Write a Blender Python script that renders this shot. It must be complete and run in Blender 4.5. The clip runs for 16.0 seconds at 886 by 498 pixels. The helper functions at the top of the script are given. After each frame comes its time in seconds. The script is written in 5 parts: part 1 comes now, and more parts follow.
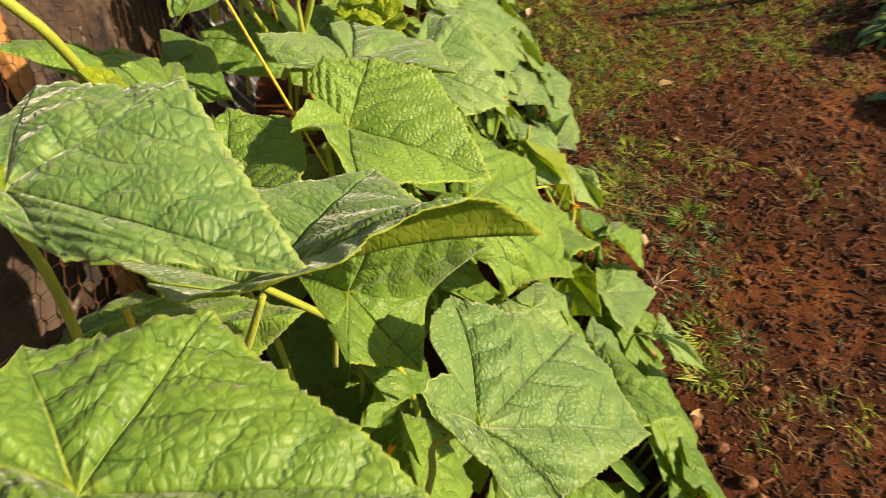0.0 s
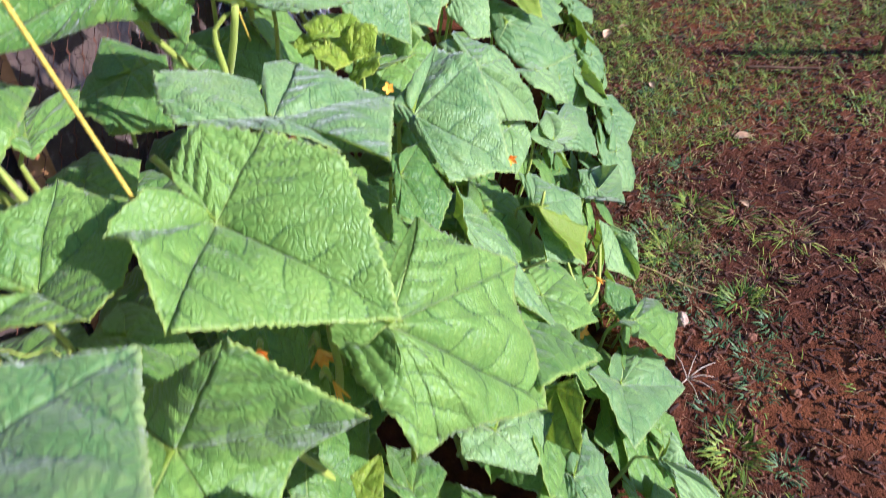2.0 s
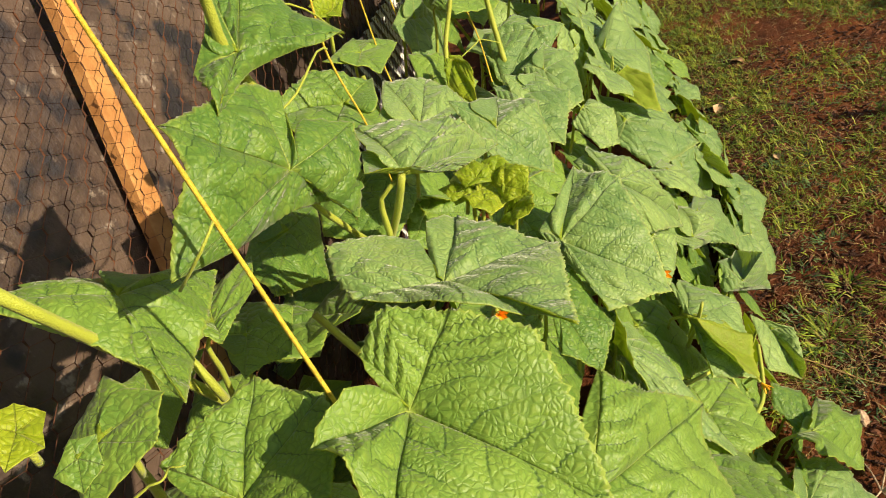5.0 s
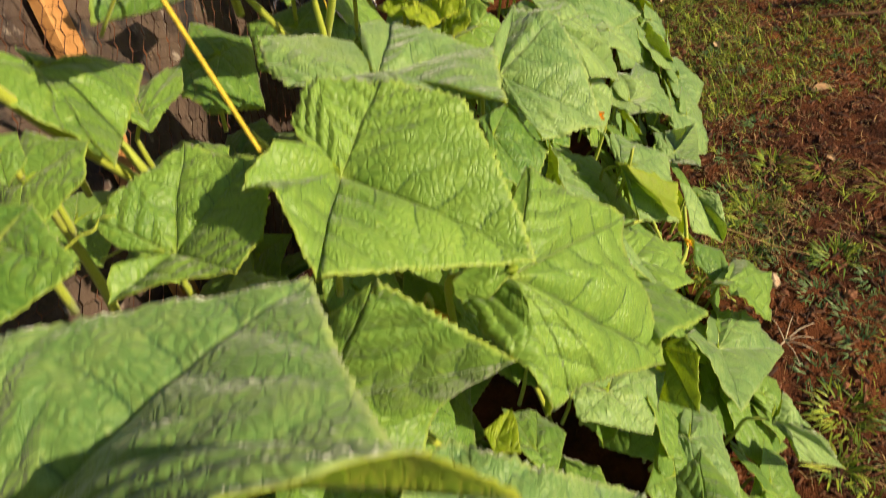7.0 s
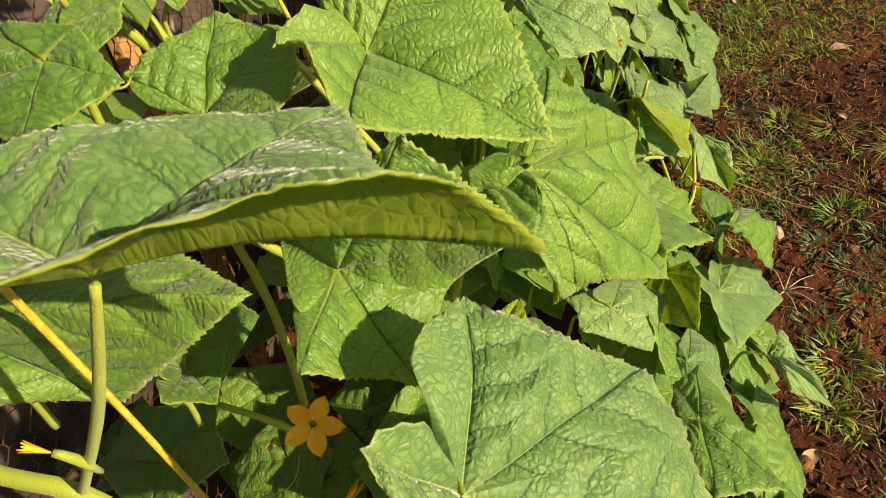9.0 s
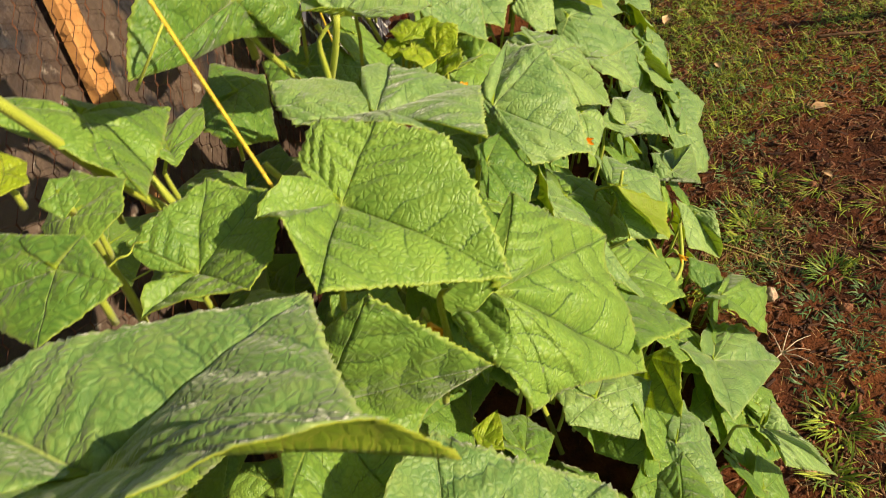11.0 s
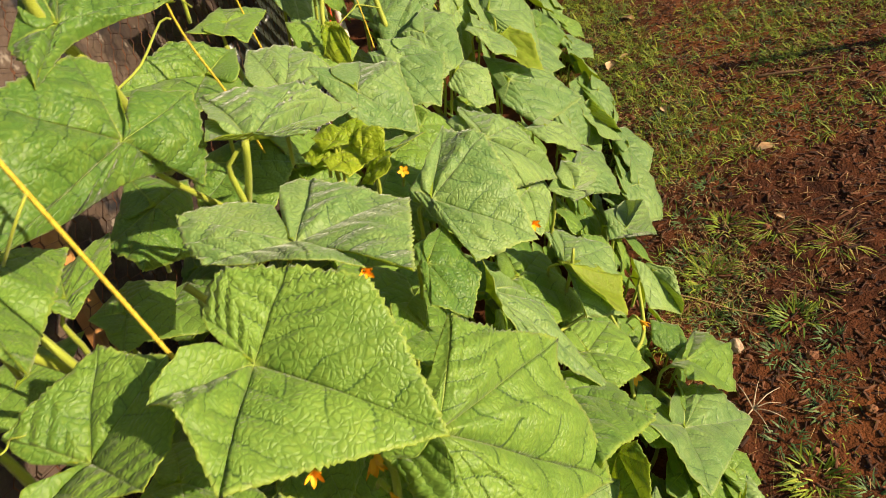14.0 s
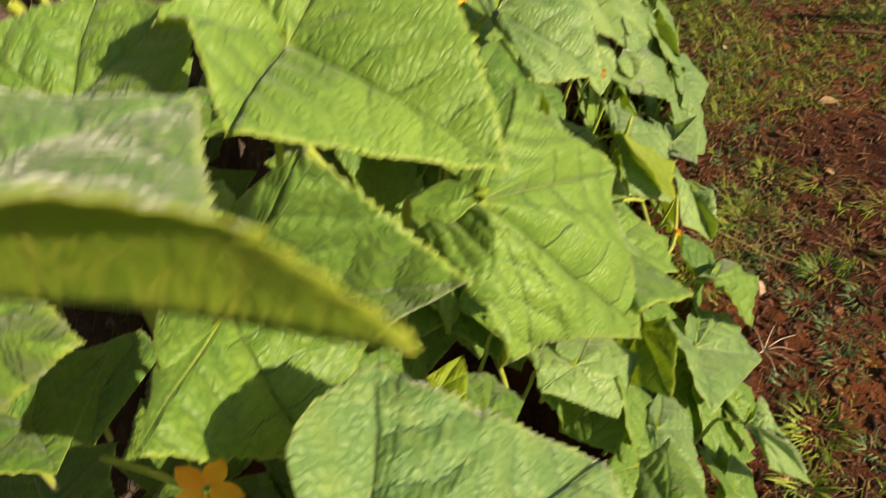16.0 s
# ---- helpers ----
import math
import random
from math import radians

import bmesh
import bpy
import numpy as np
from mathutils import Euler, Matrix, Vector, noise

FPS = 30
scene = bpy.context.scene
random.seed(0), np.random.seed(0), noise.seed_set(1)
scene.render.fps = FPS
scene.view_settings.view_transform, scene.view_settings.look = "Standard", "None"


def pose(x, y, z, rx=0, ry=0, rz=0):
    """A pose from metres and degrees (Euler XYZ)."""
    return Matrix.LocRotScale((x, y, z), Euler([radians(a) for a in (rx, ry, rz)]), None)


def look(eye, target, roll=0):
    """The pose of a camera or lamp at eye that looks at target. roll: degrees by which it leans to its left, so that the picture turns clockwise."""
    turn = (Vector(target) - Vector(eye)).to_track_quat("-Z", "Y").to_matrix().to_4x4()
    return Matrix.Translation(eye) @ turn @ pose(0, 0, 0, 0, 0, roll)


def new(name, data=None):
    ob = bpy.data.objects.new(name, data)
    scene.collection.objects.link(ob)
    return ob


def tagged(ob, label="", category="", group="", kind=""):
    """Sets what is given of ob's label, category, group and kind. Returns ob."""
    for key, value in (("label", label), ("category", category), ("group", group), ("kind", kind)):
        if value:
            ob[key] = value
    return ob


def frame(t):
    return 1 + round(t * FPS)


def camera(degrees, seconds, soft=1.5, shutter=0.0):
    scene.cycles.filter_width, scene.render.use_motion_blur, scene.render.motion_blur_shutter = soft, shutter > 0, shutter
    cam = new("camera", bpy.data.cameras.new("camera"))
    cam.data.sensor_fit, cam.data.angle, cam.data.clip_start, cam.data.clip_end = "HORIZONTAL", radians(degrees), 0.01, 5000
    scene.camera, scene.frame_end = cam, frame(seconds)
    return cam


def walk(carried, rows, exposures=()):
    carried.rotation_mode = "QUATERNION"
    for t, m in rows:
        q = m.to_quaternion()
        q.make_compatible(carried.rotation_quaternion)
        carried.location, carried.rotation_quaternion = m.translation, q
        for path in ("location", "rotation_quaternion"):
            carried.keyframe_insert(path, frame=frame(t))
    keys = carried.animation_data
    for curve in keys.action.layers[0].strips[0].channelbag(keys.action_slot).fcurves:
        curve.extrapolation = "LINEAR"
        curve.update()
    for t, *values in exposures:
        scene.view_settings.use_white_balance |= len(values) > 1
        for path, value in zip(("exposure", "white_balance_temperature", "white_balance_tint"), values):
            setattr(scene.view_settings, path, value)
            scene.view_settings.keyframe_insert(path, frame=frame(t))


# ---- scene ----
cam = camera(69.2, 16.0, 0.9, 0.5)
PATH = [
    (0, (-0.017, -0.349, 1.185), (-0.079, 1.044, -0.249), -16.6),
    (0.5, (0.031, -0.304, 1.158), (-0.242, 1.05, -0.288), -20.2),
    (1, (0.093, -0.241, 1.116), (-0.25, 1.035, -0.386), -17.1),
    (1.5, (0.131, -0.215, 1.114), (-0.245, 1.108, -0.339), -16.6),
    (2, (0.11, -0.171, 1.126), (-0.16, 1.223, -0.283), -14.2),
    (2.5, (0.088, -0.136, 1.133), (-0.121, 1.36, -0.178), -14.4),
    (3, (0.058, -0.127, 1.122), (-0.269, 1.369, -0.164), -16.7),
    (3.5, (0.039, -0.12, 1.124), (-0.434, 1.344, -0.154), -23.2),
    (4, (0.042, -0.105, 1.134), (-0.475, 1.38, -0.101), -24.9),
    (4.2, (0.044, -0.107, 1.142), (-0.537, 1.404, -0.033), -25.8),
    (6.3, (0.077, -0.147, 1.184), (-0.356, 1.417, 0.016), -20.6),
    (6.5, (0.072, -0.157, 1.167), (-0.367, 1.349, -0.073), -21.3),
    (7, (0.053, -0.186, 1.106), (-0.371, 1.191, -0.282), -22.2),
    (7.5, (0.031, -0.223, 1.082), (-0.462, 1.046, -0.383), -23.0),
    (8, (0.018, -0.239, 1.068), (-0.462, 1.01, -0.418), -21.4),
    (8.2, (0.02, -0.238, 1.064), (-0.416, 1.021, -0.429), -19.8),
    (10.3, (0.066, -0.239, 1.124), (-0.437, 1.127, -0.247), -23.6),
    (10.5, (0.069, -0.234, 1.128), (-0.435, 1.14, -0.234), -23.8),
    (11, (0.086, -0.224, 1.14), (-0.38, 1.189, -0.196), -23.5),
    (11.5, (0.101, -0.201, 1.154), (-0.329, 1.26, -0.142), -24.2),
    (12, (0.114, -0.183, 1.163), (-0.296, 1.314, -0.098), -24.2),
    (12.5, (0.121, -0.168, 1.167), (-0.299, 1.324, -0.098), -25.4),
    (13, (0.121, -0.162, 1.164), (-0.285, 1.336, -0.097), -25.2),
    (13.5, (0.115, -0.157, 1.16), (-0.286, 1.323, -0.124), -25.3),
    (14, (0.122, -0.14, 1.154), (-0.229, 1.348, -0.136), -24.4),
    (14.5, (0.134, -0.122, 1.164), (-0.176, 1.456, -0.026), -23.7),
    (15, (0.141, -0.123, 1.157), (-0.317, 1.431, -0.016), -25.8),
    (15.5, (0.118, -0.159, 1.091), (-0.272, 1.308, -0.211), -18.0),
    (16, (0.05, -0.175, 1.021), (-0.328, 1.193, -0.388), -14.5),
]
EXPOSURES = [
    (0.0, 0.80, 6450, 10.0), (0.5, 0.78, 6350, 10.0), (1.0, 0.93, 4750, 24.0), (1.5, 1.04, 4400, 28.0), (2.0, 1.04, 4350, 28.0), (2.5, 0.98, 4700, 28.0), (3.0, 0.82, 5600, 14.0), (4.0, 0.72, 6150, 11.0), (6.5, 0.64, 6150, 9.0), (8.2, 0.70, 6150, 9.0), (10.5, 0.70, 6150, 8.0), (12.0, 0.76, 6250, 11.0), (16.0, 0.66, 6150, 11.0)]
walk(cam, [(t, look(e, g, r)) for t, e, g, r in PATH], EXPOSURES)

# ---- light ----
SUN = Vector((0.87, -0.28, 0.385)).normalized()
world = bpy.data.worlds.new("world")
scene.world = world
world.use_nodes = True
wn = world.node_tree
sky = wn.nodes.new("ShaderNodeTexSky")
sky.sky_type = "NISHITA"
sky.sun_disc = False
sky.sun_elevation = math.asin(SUN.z)
sky.sun_rotation = math.atan2(SUN.x, SUN.y)
wn.nodes["Background"].inputs["Strength"].default_value = 0.059
wn.links.new(sky.outputs["Color"], wn.nodes["Background"].inputs["Color"])
sun = new("sun", bpy.data.lights.new("sun", "SUN"))
sun.data.energy = 5.0
sun.data.angle = radians(0.6)
sun.data.color = (1.0, 0.80, 0.49)
sun.matrix_world = look(SUN * 30, (0, 0, 0))


# ---- materials ----
class Mat:
    """A node material with short ways to add and join nodes."""

    def __init__(self, name):
        self.m = bpy.data.materials.new(name)
        self.m.use_nodes = True
        self.t = self.m.node_tree
        self.b = self.t.nodes["Principled BSDF"]
        self.out = self.t.nodes["Material Output"]

    def n(self, kind, **kw):
        node = self.t.nodes.new("ShaderNode" + kind)
        for k, v in kw.items():
            if k == "op":
                node.operation = v
            elif k == "blend":
                node.data_type, node.blend_type = "RGBA", v
            elif k == "feature":
                node.feature = v
            elif k == "uv_map":
                node.uv_map = v
        return node

    def link(self, a, b):
        self.t.links.new(a, b)

    def put(self, socket, v):
        if isinstance(v, (int, float, tuple)):
            socket.default_value = v
        else:
            self.link(v, socket)

    def math(self, op, a, b=0.0, c=0.0):
        node = self.n("Math", op=op)
        for i, v in enumerate((a, b, c)):
            self.put(node.inputs[i], v)
        return node.outputs[0]

    def mix(self, f, a, b, blend="MIX"):
        node = self.n("Mix", blend=blend)
        self.put(node.inputs[0], f)
        self.put(node.inputs[6], a)
        self.put(node.inputs[7], b)
        return node.outputs[2]

    def ramp(self, f, stops):
        node = self.n("ValToRGB")
        cr = node.color_ramp
        while len(cr.elements) < len(stops):
            cr.elements.new(0.5)
        for e, (p, c) in zip(cr.elements, stops):
            e.position = p
            e.color = c if len(c) == 4 else (*c, 1)
        self.link(f, node.inputs[0])
        return node.outputs[0]

    def step(self, v, lo, hi, a=0.0, b=1.0):
        node = self.n("MapRange")
        node.interpolation_type = "SMOOTHSTEP"
        for i, x in enumerate((v, lo, hi, a, b)):
            self.put(node.inputs[i], x)
        return node.outputs[0]

    def noise(self, scale, detail=3.0, vec=None, rough=0.55):
        node = self.n("TexNoise")
        node.inputs["Scale"].default_value = scale
        node.inputs["Detail"].default_value = detail
        node.inputs["Roughness"].default_value = rough
        if vec is not None:
            self.link(vec, node.inputs["Vector"])
        return node.outputs["Fac"]

    def cells(self, scale, vec=None, feature="DISTANCE_TO_EDGE"):
        node = self.n("TexVoronoi", feature=feature)
        node.inputs["Scale"].default_value = scale
        if vec is not None:
            self.link(vec, node.inputs["Vector"])
        return node.outputs[0]

    def bump(self, h, dist, strength=1.0):
        node = self.n("Bump")
        node.inputs["Strength"].default_value = strength
        node.inputs["Distance"].default_value = dist
        self.link(h, node.inputs["Height"])
        self.link(node.outputs[0], self.b.inputs["Normal"])
        return node.outputs[0]

    def set(self, color=None, rough=0.6, metal=0.0, spec=0.5, sheen=0.0):
        if color is not None:
            self.put(self.b.inputs["Base Color"], color if not isinstance(color, tuple) else (*color[:3], 1))
        self.put(self.b.inputs["Roughness"], rough)
        self.b.inputs["Metallic"].default_value = metal
        self.b.inputs["Specular IOR Level"].default_value = spec
        self.b.inputs["Sheen Weight"].default_value = sheen
        return self.m

    def pos(self):
        return self.n("NewGeometry").outputs["Position"]

    def island(self):
        return self.n("NewGeometry").outputs["Random Per Island"]

    def rnd(self):
        return self.n("ObjectInfo").outputs["Random"]


def leaf_material(name, dark, light, vein, glow, clear, rough, sheen, raised=False):
    k = Mat(name)
    uv = k.n("UVMap", uv_map="flat").outputs[0]
    vv = k.n("UVMap", uv_map="vein").outputs[0]
    hv = k.n("UVMap", uv_map="half").outputs[0]
    sep, hsep = k.n("SeparateXYZ"), k.n("SeparateXYZ")
    k.link(vv, sep.inputs[0])
    k.link(hv, hsep.inputs[0])
    across, along, shift, scale = sep.outputs[0], sep.outputs[1], hsep.outputs[0], hsep.outputs[1]
    warp = k.n("TexNoise")
    warp.inputs["Scale"].default_value = 9.0
    k.link(uv, warp.inputs["Vector"])
    moved = k.n("VectorMath", op="MULTIPLY_ADD")
    k.link(warp.outputs["Color"], moved.inputs[0])
    moved.inputs[1].default_value = (0.07, 0.07, 0.0)
    k.link(uv, moved.inputs[2])
    uvw = moved.outputs[0]
    soft = k.noise(2.3, 3.0, uv)
    mid = k.noise(8.0, 4.0, uv)
    fine = k.noise(60.0, 3.0, uv)
    # main veins, side veins that sweep towards the rim, and the net between them
    main = k.step(across, 0.0012, k.math("MULTIPLY_ADD", along, -0.0045, 0.0080), 1.0, 0.0)
    sweep = k.math("SUBTRACT", along, k.math("MULTIPLY", k.math("POWER", across, 1.08), 0.95))
    ph = k.math("ADD", k.math("MULTIPLY", k.math("ADD", sweep, k.math("MULTIPLY_ADD", k.noise(3.0, 2.0, uv), 0.12, -0.06)), 5.0), shift)
    tri = k.math("ABSOLUTE", k.math("SUBTRACT", k.math("FRACT", ph), 0.5))
    fade = k.step(across, 0.20, 0.48, 1.0, 0.35)
    second = k.math("MULTIPLY", k.step(tri, 0.012, 0.046, 1.0, 0.0), k.math("MULTIPLY", fade, k.step(scale, 0.0, 0.2)))
    cell = k.cells(27.0, uvw)
    small = k.cells(66.0, uvw)
    third = k.step(cell, 0.006, 0.075, 1.0, 0.0)
    fourth = k.step(small, 0.010, 0.090, 1.0, 0.0)
    age = k.rnd()
    tint = k.math("ADD", k.math("MULTIPLY", soft, 1.5), k.math("MULTIPLY_ADD", age, 0.9, k.math("MULTIPLY_ADD", shift, 0.25, -0.95)))
    base = k.mix(tint, (*dark, 1), (*light, 1))
    base = k.mix(k.math("MULTIPLY", k.step(mid, 0.42, 0.75), 0.35), base, (light[0] * 1.25, light[1] * 1.08, light[2] * 1.0, 1))
    base = k.mix(k.math("MULTIPLY", k.step(cell, 0.10, 0.45), 0.20), base, (*vein, 1))
    base = k.mix(k.math("MULTIPLY", k.step(fine, 0.45, 0.8), 0.25), base, (*vein, 1))
    # furrow shade, with some vein pigment, painted dark; underside veins stay pale
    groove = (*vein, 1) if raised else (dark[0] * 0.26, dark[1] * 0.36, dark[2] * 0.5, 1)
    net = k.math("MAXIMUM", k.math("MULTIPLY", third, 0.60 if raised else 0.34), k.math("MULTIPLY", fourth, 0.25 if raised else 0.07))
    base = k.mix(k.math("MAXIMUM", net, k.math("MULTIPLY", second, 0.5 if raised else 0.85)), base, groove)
    # the main veins run pale; the shade of their furrow is painted dark beside them
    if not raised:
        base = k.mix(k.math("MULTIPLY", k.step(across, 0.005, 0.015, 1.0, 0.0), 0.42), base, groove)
    pale = k.math("MULTIPLY", main, k.step(along, 0.15, 0.9, 0.80, 0.20))
    pale = k.math("MAXIMUM", pale, k.math("MULTIPLY", k.step(along, 0.955, 1.0), 0.55))
    pale = k.math("MAXIMUM", pale, k.step(along, 0.0, 0.13, 0.45, 0.0))
    base = k.mix(pale, base, (*vein, 1))
    # small dry flecks that insects and dust leave
    fleck = k.math("MULTIPLY", k.step(k.cells(11.0, uvw, "F1"), 0.03, 0.075, 1.0, 0.0), k.step(k.noise(1.9, 1.0, uv), 0.56, 0.64))
    base = k.mix(k.math("MULTIPLY", fleck, 0.6), base, (0.42, 0.40, 0.16, 1))
    pillow = k.math("POWER", k.step(cell, 0.0, 0.34), 0.8)
    swell = k.math("POWER", k.step(tri, 0.0, 0.46), 0.7)
    h = k.math("ADD", k.math("MULTIPLY", pillow, 0.48), k.math("MULTIPLY", k.math("MULTIPLY", swell, fade), k.math("MULTIPLY", scale, 1.5)))
    h = k.math("ADD", h, k.math("MULTIPLY", k.step(small, 0.0, 0.34), 0.06))
    h = k.math("ADD", h, k.math("MULTIPLY", k.step(across, 0.0, 0.030), 0.6))
    h = k.math("ADD", h, k.math("MULTIPLY", mid, 0.18))
    h = k.math("ADD", h, k.math("MULTIPLY", fine, 0.03))
    nb = k.bump(h, 0.0006 if raised else 0.00105, 1.0)
    k.set(base, k.math("MULTIPLY_ADD", fine, 0.20, rough - 0.10), spec=0.42, sheen=sheen)
    k.b.inputs["Sheen Roughness"].default_value = 0.4
    tr = k.n("BsdfTranslucent")
    k.put(tr.inputs["Color"], k.mix(k.math("MULTIPLY", k.math("MAXIMUM", second, net), 0.55), (*glow, 1), (glow[0] * 0.5, glow[1] * 0.55, glow[2], 1)))
    k.link(nb, tr.inputs["Normal"])
    ms = k.n("MixShader")
    ms.inputs[0].default_value = clear
    k.link(k.b.outputs[0], ms.inputs[1])
    k.link(tr.outputs[0], ms.inputs[2])
    k.link(ms.outputs[0], k.out.inputs[0])
    return k.m


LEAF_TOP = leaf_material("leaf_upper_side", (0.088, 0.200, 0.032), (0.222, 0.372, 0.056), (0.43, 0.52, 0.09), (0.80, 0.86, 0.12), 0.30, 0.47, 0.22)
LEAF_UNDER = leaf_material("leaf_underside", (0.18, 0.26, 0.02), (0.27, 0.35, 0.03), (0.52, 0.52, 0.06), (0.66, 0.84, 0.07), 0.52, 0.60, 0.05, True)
# paler, greyer copy: dust and sunlit brightness both put into its colour
LEAF_DUSTY_LIT = leaf_material("dusty_lit_leaf_upper_side", (0.125, 0.240, 0.062), (0.290, 0.425, 0.125), (0.46, 0.54, 0.16), (0.75, 0.85, 0.18), 0.24, 0.50, 0.40)
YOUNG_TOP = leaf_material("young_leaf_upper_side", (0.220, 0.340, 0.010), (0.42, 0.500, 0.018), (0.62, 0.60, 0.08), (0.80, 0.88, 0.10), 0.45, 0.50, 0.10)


def stem_material():
    k = Mat("hairy_green_stem")
    c = k.mix(k.noise(40.0, 3.0, k.pos()), (0.24, 0.31, 0.020, 1), (0.42, 0.45, 0.040, 1))
    k.bump(k.noise(900.0, 2.0, k.pos()), 0.001, 0.8)
    return k.set(c, 0.55, sheen=0.15)


STEM = stem_material()


def simple(name, c1, c2, scale, rough=0.7, bump=0.0, bscale=200.0, metal=0.0, island=0.0, spec=0.4):
    k = Mat(name)
    f = k.noise(scale, 4.0, k.pos())
    if island:
        f = k.math("MULTIPLY_ADD", k.island(), island, k.math("MULTIPLY", f, 1.0 - island))
    c = k.mix(k.step(f, 0.25, 0.75), (*c1, 1), (*c2, 1))
    if bump:
        k.bump(k.noise(bscale, 4.0, k.pos()), bump)
    return k.set(c, rough, metal, spec)


TWINE = simple("yellow_twine", (0.52, 0.36, 0.025), (0.74, 0.55, 0.05), 300.0, 0.8, 0.0008, 1500.0)
PETAL = simple("yellow_petal", (0.90, 0.38, 0.004), (0.97, 0.54, 0.010), 60.0, 0.6, 0.0006, 400.0)
CHIP = simple("weathered_wood_chips", (0.045, 0.017, 0.010), (0.19, 0.076, 0.036), 40.0, 0.85, 0.001, 500.0, island=0.8)
CLOD = simple("red_clods_and_gravel", (0.08, 0.027, 0.012), (0.30, 0.12, 0.055), 60.0, 0.9, 0.002, 300.0, island=0.75)
GRASS = simple("grass_blades", (0.080, 0.145, 0.012), (0.33, 0.37, 0.022), 5.0, 0.6, island=0.45)
STRAW = simple("dry_straw", (0.20, 0.11, 0.045), (0.50, 0.32, 0.13), 9.0, 0.8, island=0.8)
WEED = simple("blue_green_weed", (0.060, 0.115, 0.030), (0.17, 0.24, 0.075), 20.0, 0.55, island=0.6)
WOOD = simple("sunlit_pine_batten", (0.34, 0.15, 0.045), (0.50, 0.25, 0.085), 30.0, 0.75, 0.001, 300.0)
POST = simple("dark_timber_post", (0.10, 0.05, 0.025), (0.20, 0.10, 0.05), 25.0, 0.8, 0.002, 200.0)
WIRE = simple("rusty_wire", (0.045, 0.020, 0.013), (0.15, 0.058, 0.026), 90.0, 0.8, 0.0005, 800.0)
RED = simple("red_paint", (0.45, 0.05, 0.02), (0.62, 0.12, 0.04), 40.0, 0.5)
WHITE = simple("pale_plastic", (0.50, 0.46, 0.42), (0.72, 0.68, 0.62), 30.0, 0.6)
ROOT = simple("pale_dry_root", (0.42, 0.30, 0.20), (0.66, 0.52, 0.38), 100.0, 0.8)


def soil_material():
    k = Mat("red_soil")
    p = k.pos()
    big = k.noise(1.7, 4.0, p)
    mid = k.noise(14.0, 5.0, p, 0.65)
    fine = k.noise(140.0, 4.0, p, 0.7)
    c = k.mix(k.step(mid, 0.3, 0.7), (0.038, 0.011, 0.005, 1), (0.130, 0.039, 0.013, 1))
    c = k.mix(k.math("MULTIPLY", k.step(big, 0.42, 0.66), 0.5), c, (0.33, 0.105, 0.028, 1))
    c = k.mix(k.step(fine, 0.55, 0.80), c, (0.19, 0.075, 0.035, 1))
    crumbs = k.cells(220.0, p, "F1")
    h = k.math("ADD", k.math("MULTIPLY", fine, 0.8), k.math("ADD", mid, k.math("MULTIPLY", crumbs, 0.2)))
    k.bump(h, 0.012, 1.0)
    return k.set(c, 0.95, spec=0.2)


SOIL = soil_material()


def tarp_material():
    k = Mat("dirty_brown_sheeting")
    p = k.pos()
    f = k.noise(7.0, 5.0, p, 0.65)
    g = k.noise(30.0, 4.0, p, 0.6)
    c = k.mix(k.step(f, 0.35, 0.6), (0.040, 0.028, 0.027, 1), (0.105, 0.072, 0.058, 1))
    c = k.mix(k.step(g, 0.60, 0.72), c, (0.27, 0.22, 0.19, 1))
    c = k.mix(k.step(k.noise(11.0, 3.0, p), 0.52, 0.66), c, (0.024, 0.022, 0.028, 1))
    k.bump(k.math("ADD", f, g), 0.006)
    return k.set(c, k.math("MULTIPLY_ADD", g, 0.4, 0.25), spec=0.5)


TARP = tarp_material()


# ---- building helpers ----
def mesh_of(name, verts, faces, mats, smooth=True, index=None):
    me = bpy.data.meshes.new(name)
    me.from_pydata([tuple(v) for v in verts], [], faces)
    for m in mats:
        me.materials.append(m)
    if index is not None:
        me.polygons.foreach_set("material_index", index)
    me.polygons.foreach_set("use_smooth", [smooth] * len(me.polygons))
    me.update()
    return me


def child(ob, parent):
    ob.parent = parent
    return ob


